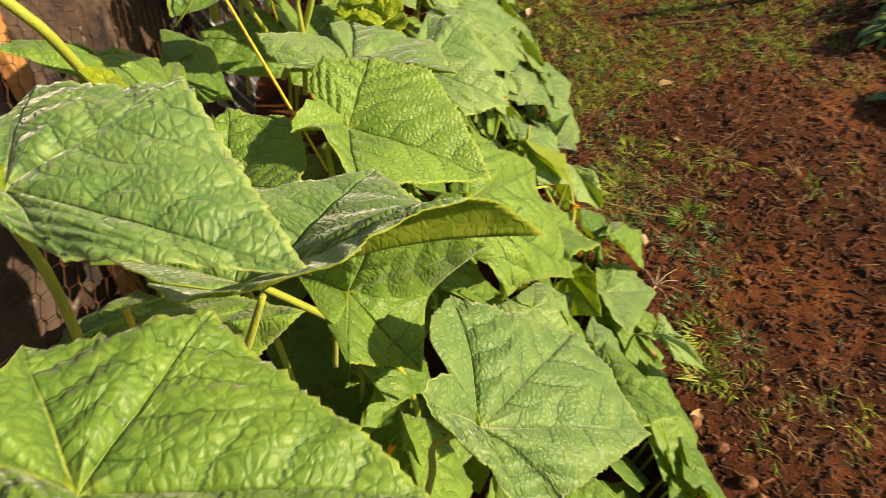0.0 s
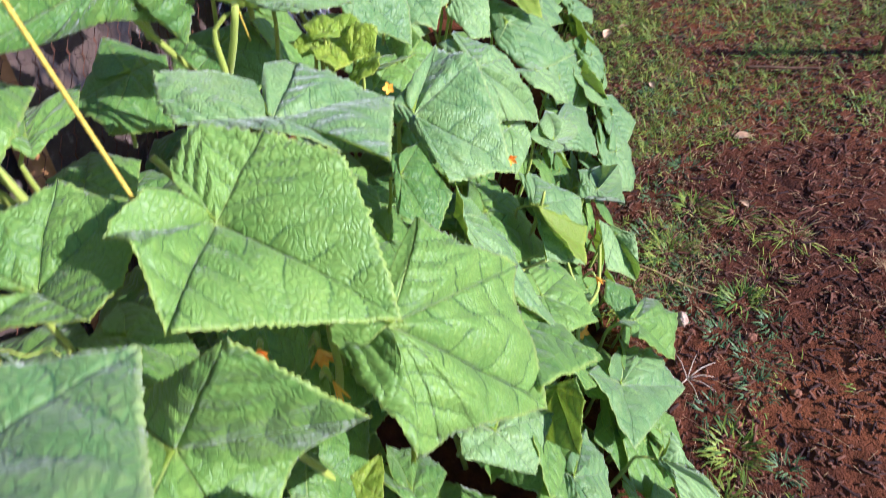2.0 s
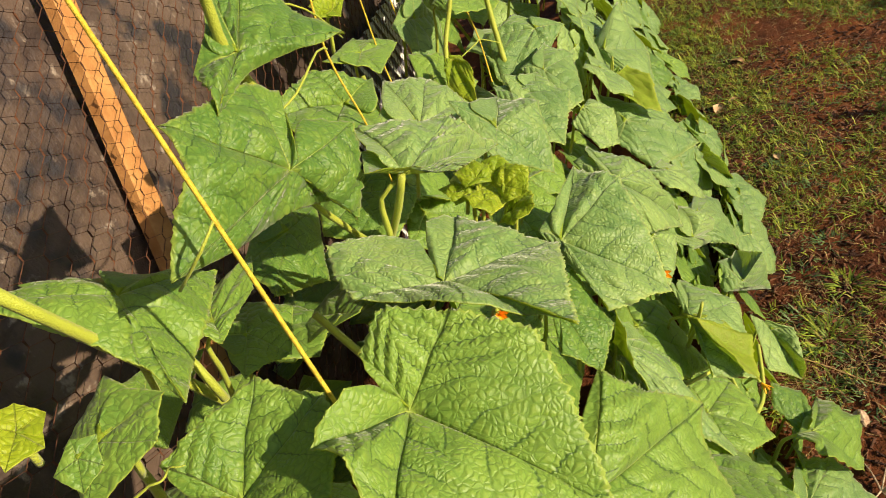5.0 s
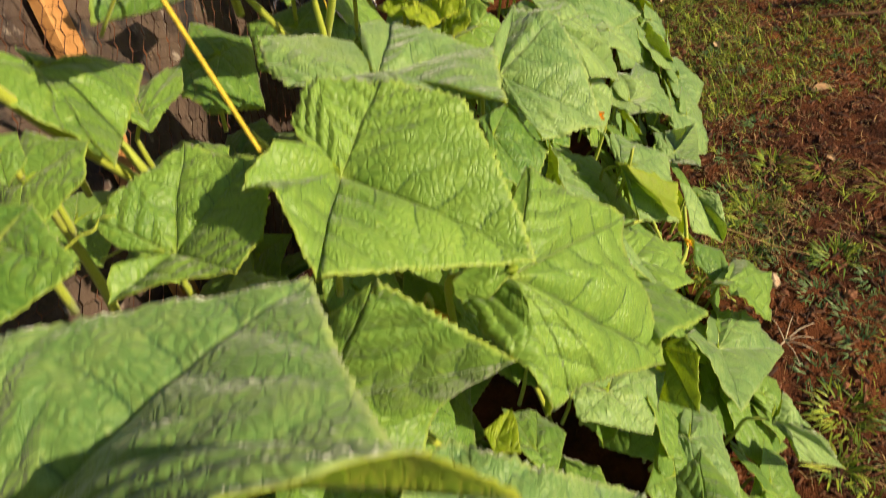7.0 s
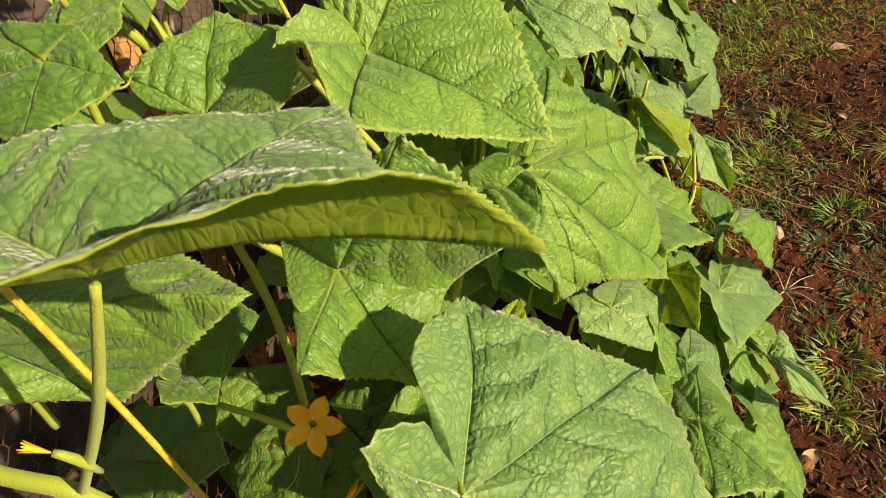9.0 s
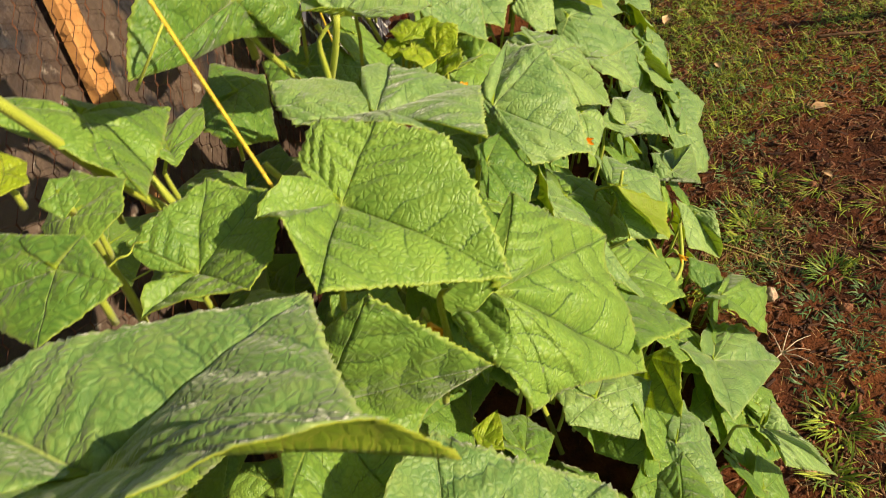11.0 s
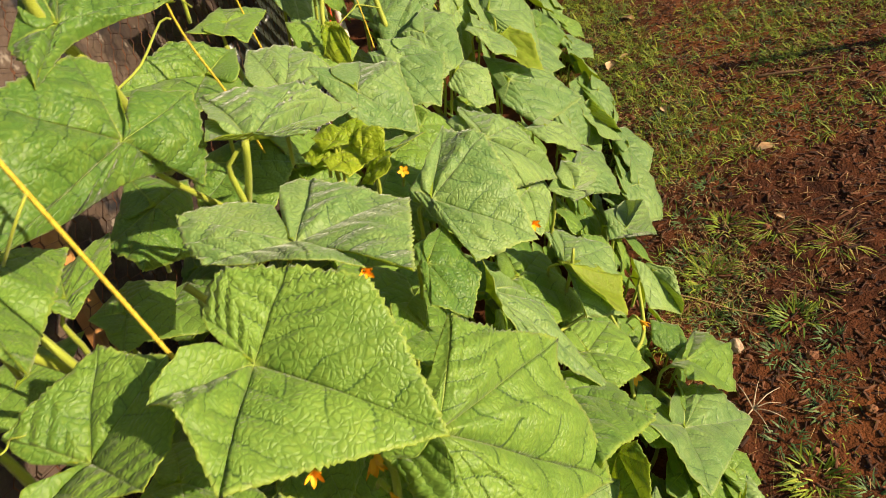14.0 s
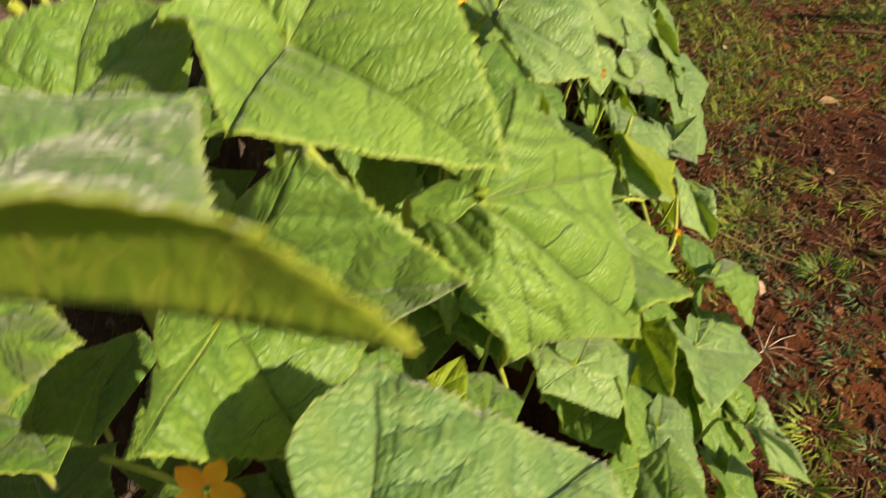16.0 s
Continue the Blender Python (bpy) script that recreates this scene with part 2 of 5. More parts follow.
def tube_data(points, radii, sides=6, jitter=0.0, rng=None):
    """Rings along a smooth line through the points."""
    pts = [Vector(p) for p in points]
    fine = []
    for i in range(len(pts) - 1):
        p0, p1, p2, p3 = pts[max(i - 1, 0)], pts[i], pts[i + 1], pts[min(i + 2, len(pts) - 1)]
        n = max(2, min(10, int((p2 - p1).length / 0.012)))
        for j in range(n):
            u = j / n
            fine.append(0.5 * ((2 * p1) + (p2 - p0) * u + (2 * p0 - 5 * p1 + 4 * p2 - p3) * u * u + (3 * p1 - p0 - 3 * p2 + p3) * u ** 3))
    fine.append(pts[-1])
    verts, faces = [], []
    n = len(fine)
    side = None
    for i, p in enumerate(fine):
        d = (fine[min(i + 1, n - 1)] - fine[max(i - 1, 0)]).normalized()
        if side is None:
            side = d.orthogonal().normalized()
        side = (side - d * side.dot(d)).normalized()
        up = d.cross(side)
        f = i / (n - 1) * (len(radii) - 1)
        a = min(int(f), len(radii) - 2)
        r = radii[a] * (1 - f + a) + radii[a + 1] * (f - a)
        if rng:
            r *= 1 + jitter * (rng.random() - 0.5)
        for s in range(sides):
            w = 2 * math.pi * s / sides
            verts.append(p + (side * math.cos(w) + up * math.sin(w)) * r)
    for i in range(n - 1):
        for s in range(sides):
            a, b = i * sides + s, i * sides + (s + 1) % sides
            faces.append((a, b, b + sides, a + sides))
    faces.append(tuple(range(sides))[::-1])
    faces.append(tuple((n - 1) * sides + s for s in range(sides)))
    return verts, faces


def tube(name, points, radii, mat, parent=None, label="", sides=6):
    if len(radii) == 1:
        radii = radii * 2
    v, f = tube_data(points, radii, sides)
    ob = new(name, mesh_of(name, v, f, [mat]))
    if parent is not None:
        child(ob, parent)
    if label:
        ob["label"] = label
    return ob


# ---- ground ----
def spaced(stops):
    out = []
    for (a, b, d) in stops:
        out += list(np.arange(a, b - d * 0.5, d))
    return out + [stops[-1][1]]


def ground_z(x, y):
    v = noise.noise(Vector((x * 2.1, y * 2.1, 0.3))) * 0.012 + noise.noise(Vector((x * 9.0, y * 9.0, 4.0))) * 0.006
    v += noise.noise(Vector((x * 31.0, y * 31.0, 7.0))) * 0.0060 + noise.noise(Vector((x * 75.0, y * 75.0, 2.0))) * 0.0035
    return v - 0.004


def build_ground():
    xs = spaced([(-60, -10, 10), (-10, -2, 1.0), (-2, 0.2, 0.2), (0.2, 1.7, 0.010), (1.7, 4, 0.15), (4, 12, 1.0), (12, 60, 8)])
    ys = spaced([(-60, -10, 10), (-10, -1, 1.0), (-1, 0.0, 0.1), (0.0, 2.2, 0.010), (2.2, 2.4, 0.02), (2.4, 4.4, 0.05), (4.4, 12, 0.8), (12, 60, 8)])
    verts = [(x, y, ground_z(x, y)) for y in ys for x in xs]
    nx = len(xs)
    faces = [(j * nx + i, j * nx + i + 1, (j + 1) * nx + i + 1, (j + 1) * nx + i) for j in range(len(ys) - 1) for i in range(nx - 1)]
    ob = new("ground", mesh_of("ground", verts, faces, [SOIL]))
    tagged(ob, "bare red-brown garden soil, crumbly and uneven", "ground", kind="structure")


build_ground()


# ---- leaves ----
VINES = []
for i, y0 in enumerate((-0.1, 0.25, 0.6, 1.1, 1.7, 2.3, 2.9)):
    v = new("cucumber_vine")
    v.location = (-0.12, y0, 0.0)
    tagged(v, "cucumber vine with large rough green leaves climbing twine", "plant", group="row of cucumber vines")
    VINES.append(v)
bpy.context.view_layer.update()
ANGLES = (0, 60, 125, 180, 235, 300)
RADII = (1.0, 0.86, 0.68, 0.10, 0.68, 0.86)


def vine_for(y):
    return min(VINES, key=lambda v: abs(v.location.y + 0.12 - y))


leaf_count = [0]


def edge_line(p, q, between, n, inward):
    """n points from p towards q along a margin, through the points between them or with one shallow bay."""
    if between:
        knots = [p] + between + [q]
    else:
        mid = (p + q) * 0.5
        knots = [p, p.lerp(q, 0.30) - mid * (inward * 0.35), p.lerp(q, 0.55) - mid * inward, q]
    long = [(knots[i + 1] - knots[i]).length for i in range(len(knots) - 1)]
    whole = sum(long)
    out = []
    for j in range(n):
        d = whole * j / n
        i = 0
        while i < len(long) - 1 and d > long[i]:
            d -= long[i]
            i += 1
        u = d / long[i]
        k0, k1, k2, k3 = knots[max(i - 1, 0)], knots[i], knots[i + 1], knots[min(i + 2, len(knots) - 1)]
        m1, m2 = (k2 - k0) * 0.28, (k3 - k1) * 0.28
        u2, u3 = u * u, u * u * u
        out.append(k1 * (2 * u3 - 3 * u2 + 1) + m1 * (u3 - 2 * u2 + u) + k2 * (3 * u2 - 2 * u3) + m2 * (u3 - u2))
    return out


def cm(points):
    if points is None:
        return []
    if isinstance(points[0], (int, float)):
        points = [points]
    return [Vector(p) * 0.01 for p in points]


def leaf(c, t, l, a, b, r, tone="", fine=1.0, petiole=True, curl=0.0, puff=0.10, tl=None, tr=None, la=None, rb=None, sa=None, sb=None, pet=None, flip=False, arch=(0, 0, 0), lap=1.0, ruffle=1.0):
    """One leaf: its centre in metres and, in centimetres from it, its tip, side lobes l and r and base lobes a and b,
    with more points of the margin between tip and l (tl), l and a (la), a and the petiole (sa), the petiole and b (sb), b and r (rb), tip and r (tr)."""
    leaf_count[0] += 1
    rng = random.Random(leaf_count[0] * 7 + 3)
    c, arch = Vector(c), Vector(arch) * 0.01
    t, l, a, b, r = (Vector(p) * 0.01 for p in (t, l, a, b, r))
    s = (a + b) * 0.05 - t * 0.03
    ctrl = [t, l, a, s, b, r]
    size = (t.length + l.length + r.length) / 3
    nrm = Vector()
    for i in range(6):
        nrm += ctrl[i].cross(ctrl[(i + 1) % 6])
    nrm.normalize()
    out = Vector((0.45, -0.30, 0.84))
    if (nrm.dot(out) < 0) != flip:
        nrm = -nrm
    between = [cm(tl), cm(la), cm(sa), cm(sb), cm(rb), cm(tr)[::-1]]
    rim, info, half_of = [], [], []
    for i in range(6):
        p, q = ctrl[i], ctrl[(i + 1) % 6]
        inner = i in (2, 3)
        knots = [p] + (between[i] or []) + [q]
        span = sum((knots[j + 1] - knots[j]).length for j in range(len(knots) - 1))
        n = max(6, int(span / (0.0031 / fine))) if not inner else max(6, int(span / (0.006 / fine)))
        n = min(n, 72)
        n += n % 2
        if inner and not between[i]:
            line = []
            for j in range(n):
                u = j / n
                w = u if i == 2 else 1 - u
                e = p.lerp(q, u)
                side = (b - a) if i == 2 else (a - b)
                line.append(e + side * (0.47 * math.sin(math.pi * u) ** 0.75 * (1 - 0.25 * w)) + (a + b) * 0.10 * math.sin(math.pi * u))
        else:
            line = edge_line(p, q, between[i], n, 0.045 if i in (1, 4) else 0.0)
        big = rng.randint(6, 9)
        for j in range(n):
            u = j / n
            e = line[j]
            if not inner or (i == 2 and u < 0.5) or (i == 3 and u > 0.5):
                tooth = (0.0015 if j % 2 == 0 else -0.0005) * (0.5 + rng.random())
                if j % big == 0:
                    tooth += 0.0012
                way = (e - (p + q) * 0.35)
                e = e + (way.normalized() if way.length > 1e-5 else e.normalized()) * (tooth * min(1.1, size / 0.10) * (0.4 + 0.6 * ruffle)) * (1.0 if 0 < j else 0.4)
            w = (ANGLES[i] + (((ANGLES[(i + 1) % 6] - ANGLES[i]) % 360) * u)) * math.pi / 180
            rad = RADII[i] * (1 - u) + RADII[(i + 1) % 6] * u
            if i == 2:
                ac = u * 0.5
            elif i == 3:
                ac = (1 - u) * 0.5
            else:
                ac = min(u, 1 - u)
            hill = math.sin(math.pi * u) if not inner else math.sin(math.pi * u) * 0.3
            over = 0.0 if not inner else (0.055 if i == 2 else -0.045) * lap * math.sin(math.pi * u)
            rim.append(e)
            info.append((w, rad, ac * span / size, hill, over))
            half_of.append(i * 2 + (1 if u >= 0.5 else 0))
    m = len(rim)
    shift = [rng.random() for _ in range(12)]
    turns = [rim[j].angle(rim[(j + 1) % m], 0.0) for j in range(m)]
    whole, sofar = sum(turns), 0.0
    roll = []
    for q in turns:
        roll.append(sofar * 2 * math.pi / whole)
        sofar += q
    rings = 26 if fine >= 1.0 else max(9, int(18 * fine))
    ax = (t - nrm * t.dot(nrm)).normalized()
    ay = nrm.cross(ax)
    off = rng.random() * 20
    phase, waves = rng.random() * 6.3, rng.choice((5, 6, 7))
    verts, uv1, uv2 = [c + nrm * (-0.012 * size)], [(off, 0.0)], [(0.0, 0.0)]
    for k in range(1, rings + 1):
        f = k / rings
        for j, (e, (w, rad, vu, hill, over), un) in enumerate(zip(rim, info, roll)):
            lift = puff * size * (f - f * f) * 1.2 + 0.05 * size * hill * hill * f * (1.15 - f) * 3.0
            lift += ruffle * 0.022 * size * f * f * math.sin(waves * w + phase) + ruffle * 0.010 * size * f ** 4 * math.sin(waves * 3.3 * w + phase * 2)
            lift += ruffle * 0.030 * size * noise.noise(Vector((f * rad * math.cos(w) * 2.6 + off, f * rad * math.sin(w) * 2.6, off))) * min(1.0, f * 2)
            lift += over * size * f
            lift -= curl * size * f * f
            if fine >= 0.8 and size > 0.07:
                q = abs(((f - 0.95 * (vu * f) ** 1.08) * 5.0 + shift[half_of[j]]) % 1.0 - 0.5) * 2
                lift += 0.012 * size * (q ** 0.7) * min(1.0, f * 3) * min(1.0, vu * f / 0.04) * (0.15 if half_of[j] in (4, 5, 6, 7) else 1.0)
                lift += 0.012 * size * min(1.0, vu * f / 0.05) * (1.0 - 0.8 * f)
            spot = Vector((f * rad * math.cos(w) * 1.9 + off, f * rad * math.sin(w) * 1.9, 3.0))
            sway = ax * noise.noise(spot) + ay * noise.noise(spot + Vector((0, 0, 9.0)))
            verts.append(c + e * f + nrm * lift + sway * (0.085 * size * 4 * f * f * (1 - f)) + arch * (4 * (f - f * f) * max(0.0, math.cos(w))))
            uv1.append((e.length * f * math.cos(un) / 0.13 + off, e.length * f * math.sin(un) / 0.13))
            uv2.append((vu * f, f))
    nv = len(verts)
    uv1, uv2 = uv1 * 2, uv2 * 2
    top = [(0, 1 + j, 1 + (j + 1) % m) for j in range(m)]
    halves = list(half_of)
    for k in range(rings - 1):
        for j in range(m):
            a0, b0 = 1 + k * m + j, 1 + k * m + (j + 1) % m
            top.append((a0, a0 + m, b0 + m, b0))
            halves.append(half_of[j])
    turn = 0.0
    for fa in top[:m]:
        turn += (verts[fa[1]] - verts[fa[0]]).cross(verts[fa[2]] - verts[fa[0]]).dot(nrm)
    if turn < 0:
        top = [fa[::-1] for fa in top]
    skin = bpy.data.meshes.new("skin")
    skin.from_pydata([tuple(v) for v in verts], [], top)
    skin.update()
    verts += [v - n.vector * 0.0006 for v, n in zip(verts, skin.vertex_normals)]
    bpy.data.meshes.remove(skin)
    low = [tuple(i + nv for i in fa[::-1]) for fa in top]
    e0 = 1 + (rings - 1) * m
    edge = []
    for j in range(m):
        p, q = e0 + j, e0 + (j + 1) % m
        edge.append((p, q, q + nv, p + nv) if turn < 0 else (p, p + nv, q + nv, q))
    faces = top + low + edge
    up = {"young": YOUNG_TOP, "dusty_lit": LEAF_DUSTY_LIT}.get(tone, LEAF_TOP)
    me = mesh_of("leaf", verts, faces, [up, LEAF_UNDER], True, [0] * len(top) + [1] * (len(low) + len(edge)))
    loops = np.empty(len(me.loops), dtype=np.int32)
    me.loops.foreach_get("vertex_index", loops)
    for name, uv in (("flat", uv1), ("vein", uv2)):
        layer = me.uv_layers.new(name=name)
        layer.data.foreach_set("uv", np.array(uv, dtype=np.float32)[loops].ravel())
    per_face = np.array([shift[h] for h in halves + halves + list(half_of)], dtype=np.float32)
    whole_scale = np.array([0.0 if h in (4, 5, 6, 7) else min(1.0, size / 0.11) for h in halves + halves + list(half_of)], dtype=np.float32)
    counts = np.array([len(fa) for fa in faces])
    layer = me.uv_layers.new(name="half")
    layer.data.foreach_set("uv", np.repeat(np.stack([per_face, whole_scale], 1), counts, 0).ravel())
    vine = vine_for(c.y)
    ob = child(new("leaf", me), vine)
    ob.matrix_parent_inverse = vine.matrix_world.inverted()
    if tone == "young":
        ob["label"] = "small bright yellow-green young leaf"
    if petiole:
        p0 = c - nrm * 0.004
        rr = 0.0016 + 0.013 * size
        if pet is not None:
            end = Vector(pet)
            line = [p0, p0.lerp(end, 0.35) - nrm * (0.10 * size), end]
        else:
            p1 = p0 - nrm * (0.22 * size) - t.normalized() * (0.12 * size)
            p2 = p1 + Vector((-0.20, 0.1, -0.85)) * (0.55 * size)
            line = [p0, p1, p2, p2 + Vector((-0.30, 0.1 * rng.random(), -0.9)) * (0.7 * size)]
        tube("petiole", line, [rr * 0.6, rr, rr * 1.1], STEM, ob)
    return ob


leaf((-0.088, 0.127, 0.871), (11.1, -4.3, -6.3), (3.1, 5.1, 3.0), (-2.4, 2.3, 3.3), (-3.4, -5.0, 4.2), (0.6, -10.0, 1.3), sa=((-2.0, 1.0, 1.8),), sb=((-0.9, -0.1, 2.9), (-1.7, -1.2, 4.5), (-3.0, -3.3, 4.7)), tl=((10.0, -0.4, -2.6), (8.1, 4.0, 0.5)), la=(-1.0, 4.9, 4.1), rb=(-1.3, -6.0, 4.2), tr=(4.9, -7.2, -2.1))
leaf((-0.003, 0.125, 0.752), (11.3, 4.1, -20.9), (9.9, 13.4, -9.3), (1.9, 9.1, 2.3), (-3.9, -1.6, -0.5), (1.3, -8.2, -6.2), sb=((-1.5, 0.7, 1.6), (-3.1, -1.0, 1.6)), rb=(-1.1, -5.4, -2.0), tl=(9.4, 9.5, -11.8), tr=(4.5, -3.1, -10.6))
leaf((-0.077, 0.247, 0.866), (9.6, -5.9, -1.0), (8.3, 6.6, -3.7), (0.3, 8.9, -0.2), (-8.3, 2.0, 4.7), (-5.7, -3.1, 2.4), tone='dusty_lit', sa=((-1.8, 7.2, 0.5), (-1.7, 4.4, 0.5)), sb=((-2.3, 4.9, 1.2), (-6.0, 4.8, 3.1)), rb=(-7.5, -0.8, 3.5), tr=((5.9, -4.0, -1.2), (2.4, -4.4, 1.5)))
leaf((-0.145, 0.250, 0.990), (-4.2, -11.0, 0.6), (1.6, 2.1, -6.5), (2.6, 7.3, -1.1), (-2.4, 4.6, 5.1), (-4.2, -4.0, 6.9), tl=((-2.8, -6.7, -1.1), (-0.8, -1.7, -2.3), (0.1, 2.1, -4.4)), la=(2.6, 4.5, -4.2), sa=((-0.1, 5.2, 1.1), (-0.3, 2.7, 0.8)), sb=((0.3, 2.0, 1.7), (-0.6, 5.6, 3.4)), rb=(-3.0, 0.3, 6.0), tr=((-3.6, -8.5, 2.8), (-2.8, -5.9, 4.8)), lap=0.5, pet=(-0.159, 0.344, 0.846))
leaf((-0.184, 0.074, 0.879), (4.9, 5.5, 1.9), (0.5, 6.5, 3.3), (-3.9, 0.7, 3.4), (-2.3, -4.1, 0.9), (5.4, -3.3, 0.9), la=(-1.8, 3.6, 3.4), tl=(2.5, 5.8, 2.4), sa=((-2.9, -0.2, 1.4), (-1.2, -0.1, 0.6)), sb=((-0.7, -0.8, 0.8), (-2.0, -2.1, 2.0)), rb=(2.3, -3.4, 1.0), tr=((6.2, 3.0, 1.5), (6.4, -0.7, 0.8)), lap=0.3)
leaf((-0.007, 0.461, 0.713), (10.7, -3.6, -7.3), (7.8, 7.5, 1.7), (2.7, 10.5, 2.5), (-2.2, 0.3, 1.7), (3.7, -8.9, -3.3), tone='dusty_lit', fine=0.8)
leaf((-0.089, 0.302, 0.935), (5.0, 13.9, -7.3), (2.8, 8.4, -0.3), (-4.1, 5.3, 2.6), (-1.9, -2.2, 2.2), (3.0, 3.0, -2.7), tone='dusty_lit')
leaf((-0.042, 0.494, 0.854), (4.7, -0.1, -7.1), (4.6, 5.0, -0.6), (-0.2, 7.6, -0.1), (-4.1, 0.7, 4.1), (-0.5, -4.1, -1.7), tone='dusty_lit', fine=0.8)
leaf((-0.126, -0.111, 0.946), (15.1, -0.4, -1.0), (6.7, 9.9, -2.1), (-7.7, 2.6, 2.7), (-1.5, -4.7, 5.0), (9.2, -2.3, 4.1), puff=0.02, arch=(0, 0, 1.0), ruffle=0.35, pet=(-0.285, -0.106, 0.748), tl=((11.7, 1.0, -0.6), (9.0, 4.9, -1.7)), la=(-3.2, 5.8, 1.8), rb=((2.8, -6.5, 6.4), (6.3, -6.6, 6.5), (7.2, -3.8, 4.8)), tr=((13.1, -0.4, 1.6), (11.5, -1.5, 3.4)), lap=0.4, tone='dusty_lit')
leaf((-0.120, 0.014, 0.790), (12.3, 1.4, -0.1), (6.6, 1.6, 8.5), (-4.3, 3.1, 1.1), (0.1, -8.5, 2.1), (4.2, -5.0, -6.5), tr=(6.1, 0.8, -4.2))
leaf((-0.039, -0.123, 0.766), (13.4, 1.1, -10.2), (9.9, 10.3, -6.6), (0.3, 10.4, 2.5), (-2.7, -0.6, 7.1), (1.3, -6.2, -3.1), tone='dusty_lit', sa=((-1.5, 8.0, 3.6), (-2.2, 5.5, 4.3), (-1.7, 3.7, 3.1)), sb=((-0.4, 1.5, 4.8), (-1.7, 0.7, 6.5)), lap=0.4, tl=(11.5, 6.9, -9.3))
leaf((-0.307, -0.059, 0.873), (16.6, 2.0, -3.3), (7.3, 8.6, -4.8), (1.7, 3.3, 0.5), (0.0, -3.7, -2.9), (5.1, -0.1, -9.9))
leaf((-0.180, -0.007, 0.973), (-0.2, -3.9, -1.5), (3.4, -0.7, -1.4), (1.0, 1.9, 0.3), (-4.6, 2.3, 1.7), (-5.4, -1.5, -0.1))
leaf((-0.276, 0.188, 0.964), (5.6, -6.9, -4.7), (1.6, 7.7, -5.2), (-1.4, 6.1, -3.0), (-5.4, 2.5, 1.0), (-4.6, -4.7, 4.9), tl=((3.3, -1.9, -5.7), (3.6, 1.6, -4.8)), tr=(2.9, -5.1, -2.4))
leaf((-0.166, 0.306, 1.060), (5.8, 5.6, -2.5), (-1.2, 9.1, 4.0), (-2.1, 4.9, 3.7), (-1.6, -3.7, 0.6), (-0.0, -6.3, -1.6), tl=((2.5, 6.6, -0.3), (0.1, 8.1, 2.3)), tr=((4.1, 3.0, -2.2), (0.7, -0.8, -1.3)))
leaf((-0.208, 0.546, 0.907), (-6.4, -7.3, 3.9), (-2.2, 0.9, 4.6), (2.5, 5.4, -0.2), (5.2, -5.9, -2.4), (0.8, -11.0, 0.4), fine=0.8)
leaf((-0.128, 0.526, 0.866), (4.7, 6.1, -1.4), (0.3, 9.5, 1.3), (-4.3, 7.3, 3.4), (-4.0, -3.3, 2.4), (3.1, -0.9, -1.8), tone='dusty_lit', fine=0.8)
leaf((-0.042, 0.773, 0.754), (5.3, -7.2, -6.1), (7.3, 3.3, -3.1), (0.1, 3.9, 0.5), (-3.3, 0.2, 2.0), (0.2, -9.0, -3.1), tone='dusty_lit', fine=0.8)
leaf((-0.013, 1.093, 0.726), (-7.2, -11.3, -4.4), (0.8, -4.6, -4.5), (5.4, 2.7, -2.1), (-3.4, 3.4, 2.7), (-9.0, -2.1, 1.6), tone='dusty_lit', fine=0.6)
leaf((-0.183, 0.571, 1.001), (0.2, 2.8, 2.5), (1.1, 2.8, 0.5), (0.9, -0.9, -0.6), (-0.9, -2.6, 0.5), (-1.3, -2.5, 1.8), tone='young', fine=0.8)
leaf((-0.222, 0.719, 0.902), (3.6, 6.3, -2.2), (3.1, -5.0, -1.8), (0.6, -5.4, 0.2), (-3.1, -6.4, 2.4), (-1.8, 5.0, 0.6), fine=0.8)
leaf((-0.137, 0.877, 0.792), (3.5, -11.6, -3.3), (3.3, -4.6, -0.1), (1.3, 0.5, 0.3), (-1.3, -0.0, 1.0), (-1.1, -6.5, -1.6), tone='young', fine=0.6)
leaf((-0.059, 0.398, 0.845), (3.6, 2.0, -2.7), (0.2, 5.3, -1.4), (-3.2, 4.6, -0.5), (-4.2, 1.0, 0.5), (0.9, -3.8, -0.6), tone='young')
leaf((-0.146, 1.004, 0.857), (6.7, 0.3, -4.1), (2.9, 10.7, -2.1), (-0.8, 10.3, -0.4), (-2.1, -0.7, -0.7), (2.3, -5.3, -1.9), fine=0.6)
leaf((-0.182, -0.134, 1.057), (10.4, -3.8, -4.9), (6.6, 4.9, -0.2), (0.2, 5.9, 1.0), (-3.2, 0.6, 0.8), (2.5, -3.4, -1.5), tone='dusty_lit')
leaf((-0.157, -0.242, 1.008), (10.5, -0.7, -4.9), (3.6, 6.9, -0.7), (-2.3, 5.4, 1.7), (-2.0, 0.3, 3.7), (4.4, -5.4, 1.0))
leaf((0.077, 0.284, 0.533), (9.3, -3.7, -3.6), (2.6, -12.9, 5.9), (-1.0, -6.0, 3.3), (-1.3, 8.0, -6.4), (5.9, 4.8, -7.8), fine=0.8)
leaf((0.121, 0.241, 0.456), (1.5, -9.4, 1.9), (2.9, -4.0, 3.5), (2.5, -0.3, 2.2), (-2.2, 1.7, -3.6), (-2.7, -4.6, -2.4), fine=0.8)
leaf((0.233, 0.422, 0.156), (13.0, 6.0, -12.6), (6.7, 10.8, -5.6), (2.0, 9.4, -2.5), (-6.0, -5.9, 14.1), (-0.6, -13.3, 3.4), tone='dusty_lit', fine=0.6)
